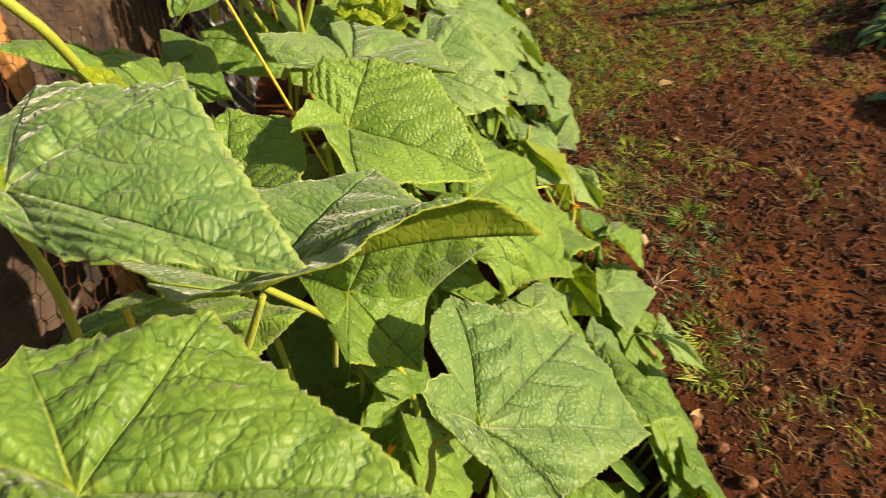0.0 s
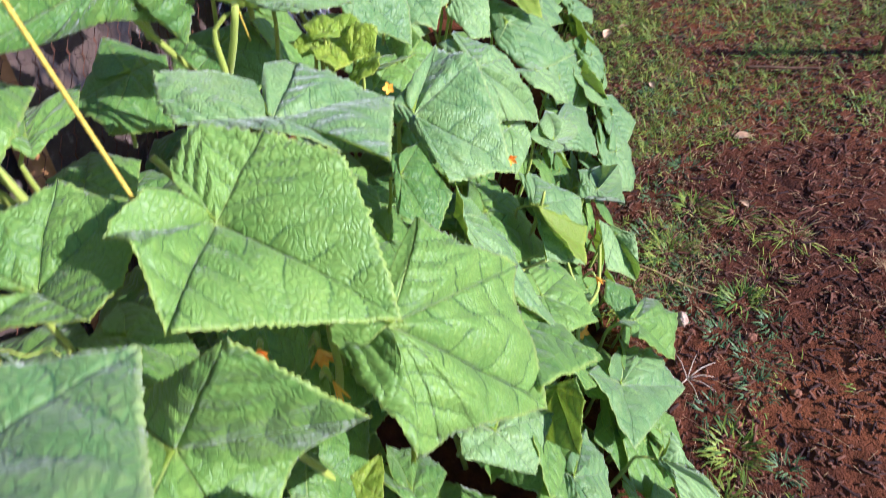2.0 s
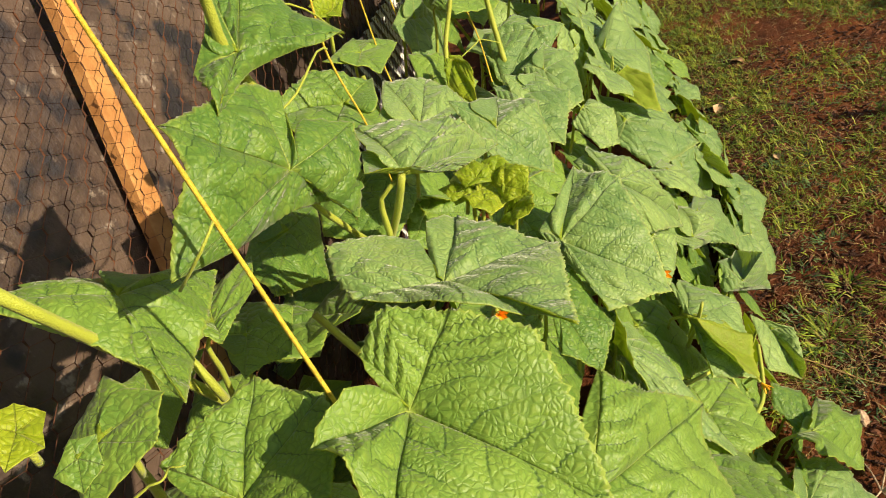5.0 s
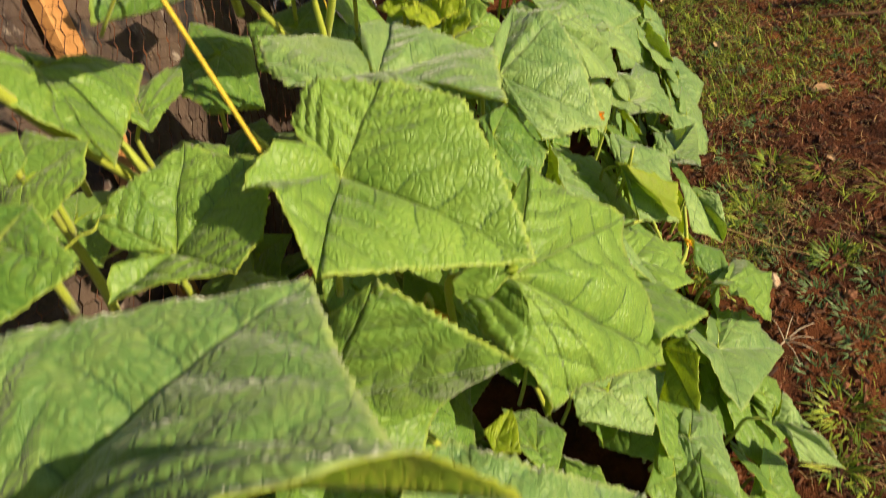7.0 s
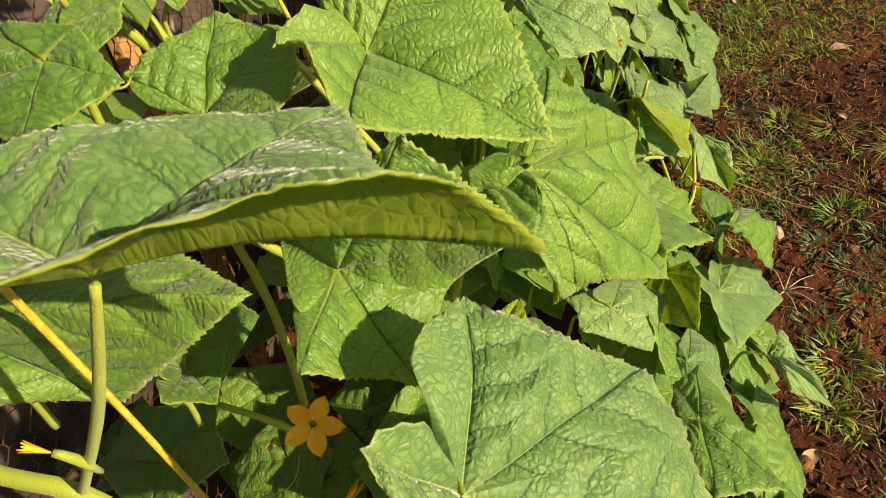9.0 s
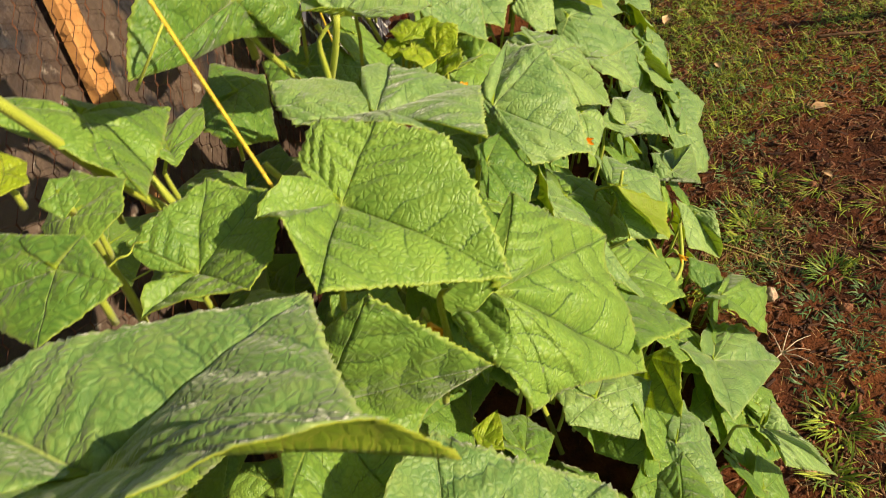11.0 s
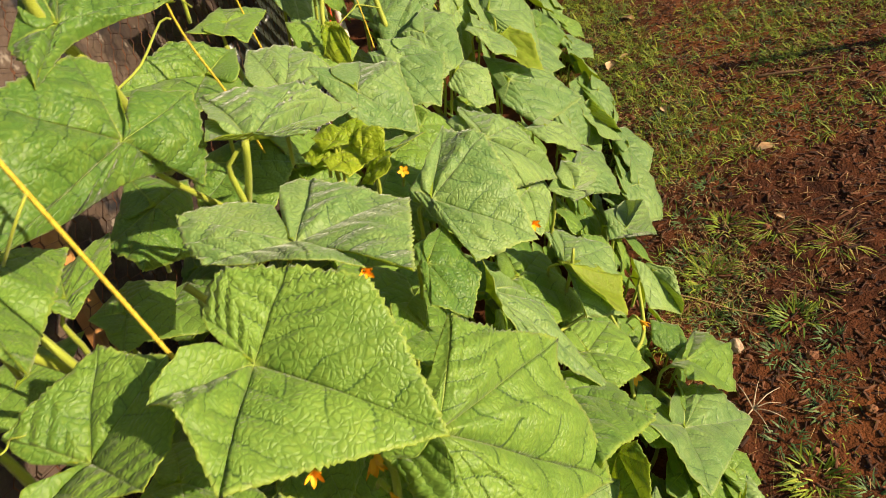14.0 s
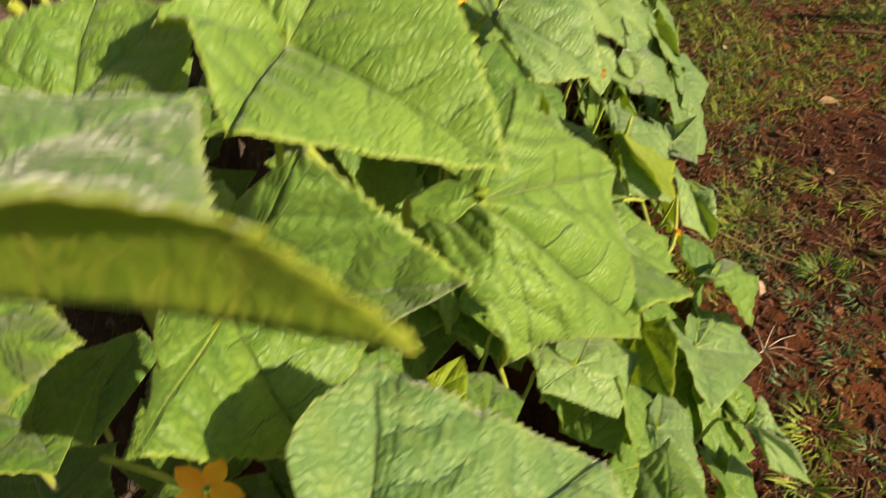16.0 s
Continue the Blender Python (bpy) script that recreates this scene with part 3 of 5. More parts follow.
leaf((0.265, 0.500, 0.225), (8.0, 1.4, -15.3), (9.6, 7.9, -9.4), (4.9, 12.1, -8.8), (-3.4, -4.9, 6.4), (-1.5, -10.1, 9.2), fine=0.6)
leaf((0.266, 0.530, 0.202), (-3.3, 5.6, 3.8), (1.5, 6.8, -1.0), (2.3, 1.4, -1.1), (-1.2, -2.5, 0.5), (-4.1, 1.4, 3.0), fine=0.6)
leaf((0.275, 0.730, 0.200), (3.4, -6.0, -7.2), (3.4, -6.8, -1.1), (3.6, -0.4, 0.1), (-3.2, 0.7, 3.9), (-3.2, -10.0, 1.7), tone='dusty_lit', fine=0.6)
leaf((0.251, 0.240, 0.258), (11.9, 0.6, -19.3), (4.7, -0.6, -2.5), (2.4, 4.1, -0.4), (-0.1, -1.1, 0.5), (1.6, -5.7, -0.3), tone='dusty_lit', fine=0.8)
leaf((0.026, 0.382, 0.622), (11.1, -7.5, -16.0), (5.2, 3.2, -8.7), (3.0, 5.2, -6.6), (0.6, -0.7, 5.2), (2.3, -6.7, -2.5), tone='dusty_lit', fine=0.8)
leaf((0.120, 0.512, 0.504), (6.2, -6.6, -6.6), (7.1, 5.2, -4.6), (0.4, 7.6, -0.7), (-1.5, 3.4, 3.7), (1.0, -7.8, -3.5), tone='dusty_lit', fine=0.8)
leaf((0.127, 0.487, 0.521), (5.5, -5.7, -6.3), (6.5, 1.0, -5.7), (3.1, 2.9, -4.0), (-1.3, 1.5, 0.1), (2.1, -4.1, -1.2), flip=True, fine=0.8)
leaf((0.254, 0.821, 0.243), (8.4, 13.9, -17.6), (4.9, 5.2, 1.6), (4.8, 25.4, -14.9), (-3.3, 3.2, 3.1), (-4.0, -3.1, 1.1), tone='dusty_lit', fine=0.6)
leaf((0.172, 0.769, 0.419), (8.2, 19.7, -17.6), (3.2, 5.4, 0.1), (-0.4, 6.9, 1.7), (-4.8, -1.2, 2.7), (-0.8, -3.6, -0.2), tone='dusty_lit', fine=0.6)
leaf((0.198, 0.870, 0.388), (6.2, -1.1, -8.7), (6.0, 12.3, -8.0), (1.8, 11.9, -3.9), (-3.0, -4.1, 2.7), (1.2, -3.8, -4.7), tone='dusty_lit', fine=0.6)
leaf((0.066, 0.575, 0.698), (8.1, 6.3, -14.4), (4.4, 5.1, -2.5), (-2.6, 7.2, 1.6), (-4.3, 3.5, 2.2), (0.9, -6.7, -4.0), tone='dusty_lit', fine=0.8)
leaf((0.097, 0.586, 0.589), (0.4, -8.1, -2.0), (3.1, 0.8, -3.9), (2.4, 4.6, -2.2), (-2.9, -1.0, 3.9), (-3.2, -7.0, 2.6), tone='dusty_lit', fine=0.8)
leaf((0.115, 1.037, 0.518), (12.8, 1.8, -10.4), (7.5, 6.2, -3.3), (-4.3, 8.2, 2.7), (-2.8, -5.4, -1.9), (3.0, -8.8, -7.4), tone='dusty_lit', fine=0.6)
leaf((0.152, 0.798, 0.544), (5.1, 0.5, -7.7), (4.1, 7.3, -6.8), (-0.4, 5.1, -1.2), (-3.8, -2.1, 2.2), (-0.8, -5.7, 0.5), tone='dusty_lit', fine=0.6)
leaf((0.275, 1.300, 0.220), (11.1, 8.2, -19.4), (3.4, -8.3, 3.5), (0.5, -4.7, 6.5), (-2.3, -8.1, 7.9), (0.2, -15.3, 2.5), tone='dusty_lit', fine=0.6)
leaf((0.109, 1.263, 0.572), (8.4, -8.3, -10.8), (9.2, 6.3, -5.7), (5.0, 13.4, 4.3), (-3.4, 2.8, -0.3), (1.5, -4.6, -3.7), tone='dusty_lit', fine=0.6)
leaf((0.112, 1.152, 0.568), (7.3, -10.9, -5.9), (6.8, -1.0, -2.0), (3.3, 3.0, -0.6), (-1.7, -5.3, 0.5), (1.4, -10.6, -1.3), flip=True, fine=0.6)
leaf((0.046, 0.773, 0.706), (4.0, -3.0, -6.0), (4.1, 2.0, -2.5), (1.0, 3.0, -0.4), (-2.3, -2.5, -0.9), (1.0, -5.4, -4.5), tone='dusty_lit', fine=0.8)
leaf((-0.009, 0.980, 0.690), (5.6, -4.9, -5.4), (5.5, 6.0, -1.2), (0.8, 6.8, 1.9), (-3.9, 0.1, 1.4), (1.3, -9.9, -4.7), tone='dusty_lit', fine=0.6)
leaf((-0.024, 0.783, 0.746), (3.5, -5.3, -5.5), (4.2, 2.7, -1.8), (1.3, 4.7, 0.8), (-3.3, 1.0, 3.7), (-2.0, -5.3, -1.5), tone='dusty_lit', fine=0.8)
leaf((-0.019, 0.365, 0.703), (3.2, -5.2, -4.6), (5.0, -0.4, -3.3), (1.9, 6.0, -0.2), (-1.2, 2.1, 1.2), (-0.1, -5.4, -0.8), fine=0.8)
leaf((-0.252, 0.218, 0.898), (0.7, 5.6, -1.5), (-1.0, 10.1, -1.3), (-2.4, 4.1, 0.3), (-0.7, -2.4, 2.2), (1.4, -2.1, -0.4))
leaf((-0.278, 0.417, 0.840), (2.6, -2.1, -6.2), (-0.0, 7.8, -2.5), (-3.5, 4.1, 2.4), (-3.2, -6.2, 0.6), (0.4, -9.0, -1.5), fine=0.8)
leaf((-0.434, 0.266, 0.778), (-0.8, -5.3, 0.8), (-2.0, -0.5, 2.5), (-2.6, 5.9, -0.4), (-1.2, 12.2, -5.3), (3.0, -3.9, -3.0))
leaf((-0.374, 0.380, 0.741), (1.8, 7.9, -3.7), (-2.7, 6.5, -0.6), (-3.0, -1.5, 1.7), (2.0, -6.5, -0.5), (3.7, -0.2, -4.3))
leaf((-0.184, 0.102, 0.797), (5.5, -1.5, -4.9), (-0.1, 5.2, -3.4), (-3.2, 4.6, -1.3), (-0.6, -2.9, 3.0), (3.1, -5.6, 1.1))
leaf((0.051, 0.168, 0.500), (3.6, -3.2, -4.2), (6.3, 3.8, -4.0), (1.9, 6.4, -2.6), (-4.4, 0.1, 2.5), (-3.1, -3.9, 2.0), tone='dusty_lit', fine=0.8)
leaf((0.112, 0.029, 0.517), (5.7, -6.0, -1.3), (1.6, 8.0, -4.6), (-1.4, 4.7, -2.3), (-3.0, -1.5, 1.1), (-0.5, -8.0, 3.1))
leaf((0.129, 0.163, 0.386), (3.8, -7.6, -3.2), (4.5, 2.5, -4.7), (2.6, 9.2, -5.7), (-2.3, 0.8, 0.2), (-1.0, -8.1, 2.4), tone='dusty_lit', fine=0.8)
leaf((-0.031, 0.032, 0.686), (1.2, 2.5, -0.2), (1.6, 0.9, -0.0), (1.7, -1.1, -0.1), (-0.1, -1.3, 0.5), (-0.8, 0.5, 0.6), tone='young')
leaf((-0.017, 0.071, 0.584), (2.4, 3.0, -3.6), (-0.2, 5.8, -3.7), (-3.0, 5.0, -0.9), (-2.0, -0.3, 2.8), (1.4, -3.0, 0.4))
leaf((-0.427, 0.017, 0.508), (-0.0, -6.6, 0.1), (8.4, -0.8, 1.4), (4.1, 6.9, 0.5), (-4.9, 6.1, 1.7), (-9.0, 0.4, -0.4), fine=0.8)
leaf((-0.303, 0.037, 0.389), (8.1, 0.9, 3.9), (2.4, 6.8, 2.1), (-7.2, 7.2, -2.7), (-11.9, -0.0, -3.1), (1.9, -6.9, 1.3), fine=0.8)
leaf((-0.300, 0.055, 0.653), (2.6, 4.5, -1.4), (-0.1, 6.4, -0.9), (-1.4, 2.0, 2.6), (-2.2, -4.8, 4.4), (1.0, -4.2, -0.7))
leaf((-0.238, -0.026, 0.753), (0.7, 5.7, -1.9), (-1.9, 4.6, 0.1), (-1.8, -0.0, 1.9), (2.0, -4.4, 3.4), (3.2, -2.9, -0.1))
leaf((-0.046, 0.336, 0.637), (2.3, -7.1, -0.1), (2.9, 3.2, -4.8), (-0.1, 6.4, -0.8), (-2.3, -0.2, 5.0), (-2.3, -5.1, 3.1), fine=0.8)
leaf((0.053, 0.508, 0.503), (8.1, -1.7, -8.8), (3.7, 9.1, -5.3), (-2.6, 6.9, 0.4), (-3.2, -4.8, 2.7), (1.6, -9.0, -1.7), fine=0.8)
leaf((0.118, 0.447, 0.379), (8.2, -0.7, -6.4), (4.7, 8.9, -5.5), (-2.1, 3.7, 3.1), (-4.0, -3.1, 4.1), (1.6, -7.9, 0.4), fine=0.8)
leaf((-0.235, 0.075, 0.949), (0.0, -3.4, -1.8), (3.8, -0.2, -0.4), (2.9, 2.9, 0.0), (-1.3, 4.1, 1.0), (-3.3, 0.5, -0.7))
# hidden leaf, added out of view to shade those further in
leaf((-0.006, -0.136, 0.620), (6.7, -0.6, -2.1), (3.9, 4.7, -2.9), (-3.3, 3.4, 1.2), (-5.2, -1.5, 4.4), (1.4, -4.6, 3.2))
leaf((-0.204, 0.034, 1.011), (-0.9, -0.4, 1.3), (-0.5, 1.2, 0.6), (0.2, 1.4, -0.5), (1.3, -0.5, -0.7), (0.5, -1.8, -0.3), tone='young')
leaf((-0.180, 0.028, 0.995), (0.2, -1.1, -1.0), (1.0, -0.1, -0.6), (0.4, 1.1, 0.1), (-0.4, 0.6, 0.6), (-0.8, -0.8, 0.0))

# ---- leaves further along the row, under the outer ones and, unseen, behind the camera ----
def canopy_z(x):
    return 0.75 - (2.0 if x > 0 else 1.2) * x


def scattered_leaf(x, y, sink, rng, size):
    z = canopy_z(x) - sink
    if z < 0.06:
        z = 0.06 + rng.random() * 0.05
    slope = Vector((0.45, 0, -0.9)) if x > 0 else Vector((0.64, 0, -0.77))
    side = Vector((0, 1, 0))
    w = rng.uniform(-1.1, 0.9)
    tip = slope * math.cos(w) + side * math.sin(w)
    lat = side * math.cos(w) - slope * math.sin(w)
    n = Vector((0.9, -0.15, 0.45)) if x > 0 else Vector((0.77, -0.1, 0.64))
    tilt = rng.uniform(-0.45, 0.55)
    tip = (tip + n * tilt).normalized()
    lat = (lat + n * rng.uniform(-0.35, 0.35)).normalized()
    k = size * 100
    droop = n * -0.12
    # most leaves far along the row take the paler copy with painted-in brightness
    leaf((x, y, z), (tip + droop) * k, (tip * 0.42 + lat * 0.74 + droop) * k, (tip * -0.34 + lat * 0.58) * k,
         (tip * -0.34 - lat * 0.58) * k, (tip * 0.42 - lat * 0.74 + droop) * k, fine=0.55 if y > 1.0 else 0.7, tone="dusty_lit" if y > 1.0 and rng.random() < 0.75 else "")


rng = random.Random(11)
for y in np.arange(1.15, 3.6, 0.105):
    for x in np.arange(-0.20, 0.40, 0.105):
        scattered_leaf(x + rng.uniform(-0.04, 0.04), y + rng.uniform(-0.05, 0.05), rng.uniform(-0.03, 0.06), rng, rng.uniform(0.085, 0.125))
for y in np.arange(-0.25, 1.3, 0.10):
    for x in np.arange(-0.16, 0.30, 0.10):
        scattered_leaf(x + rng.uniform(-0.04, 0.04), y + rng.uniform(-0.05, 0.05), rng.uniform(0.20, 0.34) + ((0.22 if x > 0.0 else 0.34) if y < 0.2 else 0.0), rng, rng.uniform(0.07, 0.11))

for y in np.arange(0.10, 1.3, 0.10):
    for x in (0.12, 0.20, 0.27):
        scattered_leaf(x + rng.uniform(-0.03, 0.03), y + rng.uniform(-0.05, 0.05), rng.uniform(0.10, 0.18), rng, rng.uniform(0.06, 0.085))
for y in np.arange(-0.22, 1.15, 0.13):
    for x in np.arange(-0.14, 0.26, 0.12):
        scattered_leaf(x + rng.uniform(-0.04, 0.04), y + rng.uniform(-0.05, 0.05), rng.uniform(0.30, 0.42) + (0.10 if y < 0.2 else 0.0), rng, rng.uniform(0.10, 0.125))
for y in np.arange(1.10, 3.5, 0.14):
    for x in np.arange(-0.20, 0.36, 0.13):
        scattered_leaf(x + rng.uniform(-0.04, 0.04), y + rng.uniform(-0.05, 0.05), rng.uniform(0.12, 0.22), rng, rng.uniform(0.10, 0.13))
# unseen leaves behind the camera, added to keep sun off the inner ones
for y in np.arange(-0.80, -0.30, 0.12):
    for x in np.arange(-0.16, 0.30, 0.11):
        scattered_leaf(x + rng.uniform(-0.03, 0.03), y + rng.uniform(-0.03, 0.03), rng.uniform(0.02, 0.10), rng, rng.uniform(0.09, 0.12))

for y in np.arange(-0.34, 1.0, 0.10):
    for x in np.arange(-0.54, -0.08, 0.095):
        z = rng.uniform(0.22, 0.60) * (0.72 if y < 0.22 else 1.0)
        k = rng.uniform(7.0, 10.5)
        w = rng.uniform(0, 6.283)
        tip = Vector((math.cos(w), math.sin(w), rng.uniform(-0.5, 0.1)))
        lat = Vector((-math.sin(w), math.cos(w), rng.uniform(-0.3, 0.3)))
        leaf((x + rng.uniform(-0.04, 0.04), y + rng.uniform(-0.05, 0.05), z), tip * k, (tip * 0.42 + lat * 0.76) * k, (tip * -0.36 + lat * 0.56) * k,
             (tip * -0.36 - lat * 0.56) * k, (tip * 0.42 - lat * 0.76) * k, fine=0.6, petiole=False)

for x, y, z, k, turn in ((-0.090, 0.670, 0.635, 9, 20),
                         (-0.086, 0.862, 0.623, 9, 200),
                         (-0.198, 0.595, 0.739, 9, 100),
                         (-0.244, 0.555, 0.785, 9, 300),
                         (-0.103, 0.367, 0.675, 8, 60),
                         (-0.106, 0.417, 0.576, 8, 150),
                         (-0.024, 0.242, 0.476, 8, 80),
                         (0.092, 0.247, 0.309, 8, 200),
                         (0.112, 0.528, 0.321, 8, 20),
                         (0.168, 0.540, 0.238, 7, 120),
                         (-0.151, 0.276, 0.448, 9, 10),
                         (-0.213, 0.341, 0.599, 9, 70),
                         (-0.164, 0.821, 0.643, 9, 0),
                         (-0.081, 0.710, 0.642, 8, 130),
                         (-0.274, 0.282, 0.414, 10, 220),
                         (-0.246, 0.212, 0.345, 10, 30),
                         (-0.141, 0.158, 0.316, 10, 90)):
    w = radians(turn)
    tip = Vector((math.cos(w) * 0.8, math.sin(w) * 0.8, -0.45)).normalized()
    lat = tip.cross(Vector((0.35, -0.3, 0.9))).normalized()
    leaf((x, y, z), tip * k, (tip * 0.42 + lat * 0.76) * k, (tip * -0.36 + lat * 0.56) * k, (tip * -0.36 - lat * 0.56) * k, (tip * 0.42 - lat * 0.76) * k, fine=0.7)

for x, y, z, k, turn in ((-0.059, 0.395, 0.860, 2.6, 110),
                         (-0.035, 0.394, 0.844, 2.8, 20),
                         (-0.054, 0.377, 0.846, 2.4, 250),
                         (-0.035, 0.388, 0.820, 3.0, 330),
                         (-0.072, 0.390, 0.851, 2.0, 190),
                         (-0.044, 0.411, 0.851, 2.2, 70)):
    w = radians(turn)
    tip = Vector((math.cos(w), math.sin(w), 0.35)).normalized()
    lat = Vector((0.35, -0.35, 0.87)).cross(tip).normalized()
    leaf((x, y, z), tip * k, (tip * 0.5 + lat * 0.7) * k, (tip * -0.3 + lat * 0.5) * k, (tip * -0.3 - lat * 0.5) * k, (tip * 0.5 - lat * 0.7) * k, tone="young", ruffle=2.5, puff=0.3)

# ---- stems and twine ----
def plant_tube(name, points, radii, mat, y, label=""):
    vine = vine_for(y)
    ob = tube(name, points, radii, mat, vine, label)
    ob.matrix_parent_inverse = vine.matrix_world.inverted()
    return ob


plant_tube("stem", [(-0.286, 0.110, 1.084), (-0.276, 0.116, 1.053), (-0.265, 0.120, 1.023), (-0.266, 0.134, 0.988), (-0.271, 0.159, 0.930), (-0.258, 0.180, 0.856), (-0.263, 0.202, 0.779)], [0.0042, 0.0045, 0.004], STEM, 0.1)
plant_tube("stem", [(-0.236, 0.077, 0.946), (-0.246, 0.086, 0.930), (-0.264, 0.100, 0.895), (-0.288, 0.105, 0.819), (-0.334, 0.107, 0.712), (-0.408, 0.122, 0.573)], [0.0012, 0.0034, 0.0044, 0.005, 0.0055], STEM, 0.1)
plant_tube("stem", [(-0.256, 0.180, 0.922), (-0.246, 0.172, 0.900), (-0.242, 0.169, 0.865)], [0.003, 0.0034], STEM, 0.1)
plant_tube("stem", [(-0.155, 0.284, 1.130), (-0.164, 0.299, 1.102), (-0.175, 0.307, 1.059), (-0.191, 0.351, 0.991), (-0.229, 0.404, 0.879)], [0.0042, 0.0048, 0.005], STEM, 0.3)
plant_tube("stem", [(-0.364, -0.094, 0.780), (-0.325, -0.103, 0.769), (-0.286, -0.107, 0.749), (-0.262, -0.117, 0.698), (-0.261, -0.124, 0.620)], [0.0058, 0.0068, 0.007], STEM, 0.0)
plant_tube("stem", [(-0.297, 0.016, 0.626), (-0.277, 0.021, 0.589), (-0.254, 0.022, 0.551)], [0.0034, 0.0036], STEM, 0.0)
plant_tube("stem", [(-0.226, 0.079, 0.769), (-0.218, 0.058, 0.712), (-0.223, 0.041, 0.647), (-0.232, 0.028, 0.593)], [0.0036, 0.004], STEM, 0.0)
plant_tube("stem", [(0.233, 0.646, 0.265), (0.216, 0.561, 0.244), (0.176, 0.487, 0.260), (0.165, 0.418, 0.237)], [0.0034, 0.0036], STEM, 0.5)
plant_tube("stem", [(0.164, 0.558, 0.342), (0.175, 0.512, 0.304), (0.171, 0.476, 0.277)], [0.0026, 0.003], STEM, 0.5)
for i in range(14):
    y = -0.15 + i * 0.26
    w = random.Random(i)
    base = (-0.10 + w.uniform(-0.05, 0.05), y, -0.01)
    plant_tube("stem", [base, (base[0] - 0.02, y + 0.03, 0.2), (-0.16 + w.uniform(-0.05, 0.03), y + w.uniform(-0.06, 0.06), 0.5), (-0.24, y + w.uniform(-0.06, 0.06), 0.8)], [0.006, 0.005, 0.004], STEM, y)


def twine(points, radius=0.0013, label="thin yellow garden twine hanging down taut", mat=None):
    mat = mat or TWINE
    v, f = tube_data(points, [radius, radius], 6)
    ob = new("garden_twine", mesh_of("garden_twine", v, f, [mat]))
    return tagged(ob, label, "twine", group="plant support twines")


twine([(-0.316, 0.403, 1.9), (-0.147, 0.153, 1.021), (-0.126, 0.122, 0.912), (-0.114, 0.104, 0.85)], 0.0015)
twine([(-0.161, 0.509, 1.100), (-0.182, 0.501, 0.989), (-0.174, 0.496, 0.897), (-0.184, 0.519, 0.806)])
twine([(-0.192, 0.730, 1.051), (-0.202, 0.743, 0.960), (-0.207, 0.745, 0.861), (-0.185, 0.692, 0.792)], 0.0013, "thin faded orange garden twine hanging down taut")
twine([(-0.255, 1.102, 0.963), (-0.248, 1.071, 0.819), (-0.230, 1.022, 0.721)], 0.0014, "thin faded pink garden twine hanging down taut")
twine([(-0.128, 1.101, 0.809), (-0.110, 1.035, 0.760), (-0.100, 0.961, 0.703)])
twine([(-0.227, -0.069, 0.916), (-0.237, -0.066, 0.881), (-0.240, -0.069, 0.839), (-0.243, -0.074, 0.783), (-0.248, -0.090, 0.647), (-0.248, -0.100, 0.595)], 0.0023)

# ---- fence ----
def build_wall():
    xs = np.arange(-0.9, 3.9, 0.06)
    zs = np.arange(0.0, 1.9, 0.06)
    verts, faces = [], []
    for z in zs:
        for y in xs:
            verts.append((-0.66 + 0.02 * noise.noise(Vector((y * 3, z * 2, 1))) , y, z - 0.02))
    nx = len(xs)
    for j in range(len(zs) - 1):
        for i in range(nx - 1):
            faces.append((j * nx + i, j * nx + i + 1, (j + 1) * nx + i + 1, (j + 1) * nx + i))
    n = len(verts)
    verts += [(v[0] - 0.012, v[1], v[2]) for v in verts]
    faces += [tuple(i + n for i in f[::-1]) for f in faces]
    ob = new("sheet_wall", mesh_of("sheet_wall", verts, faces, [TARP]))
    tagged(ob, "dirty brown sheeting wall with grey stains behind wire", "wall", kind="structure")


build_wall()


def box_verts(p, q, w, d, side, rng, chamfer=0.15):
    """A squared bar from p to q with chamfered edges."""
    p, q = Vector(p), Vector(q)
    axis = (q - p).normalized()
    side = Vector(side)
    side = (side - axis * side.dot(axis)).normalized()
    up = axis.cross(side)
    ring = []
    for sx, sy in ((1, 1 - chamfer), (1 - chamfer, 1), (-1 + chamfer, 1), (-1, 1 - chamfer), (-1, -1 + chamfer), (-1 + chamfer, -1), (1 - chamfer, -1), (1, -1 + chamfer)):
        ring.append(side * (sx * w / 2) + up * (sy * d / 2))
    verts, faces = [], []
    steps = 8
    for i in range(steps + 1):
        c = p.lerp(q, i / steps)
        for r in ring:
            verts.append(c + r * (1 + 0.03 * (rng.random() - 0.5)))
    for i in range(steps):
        for s in range(8):
            a, b = i * 8 + s, i * 8 + (s + 1) % 8
            faces.append((a, b, b + 8, a + 8))
    faces.append(tuple(range(7, -1, -1)))
    faces.append(tuple(steps * 8 + s for s in range(8)))
    return verts, faces


v, f = box_verts((-0.628, 0.37, 0.0), (-0.628, 1.10, 1.95), 0.045, 0.022, (0, 1, 0), random.Random(3))
tagged(new("batten", mesh_of("batten", v, f, [WOOD], False)), "sunlit orange pine batten leaning against the sheeting", "timber")


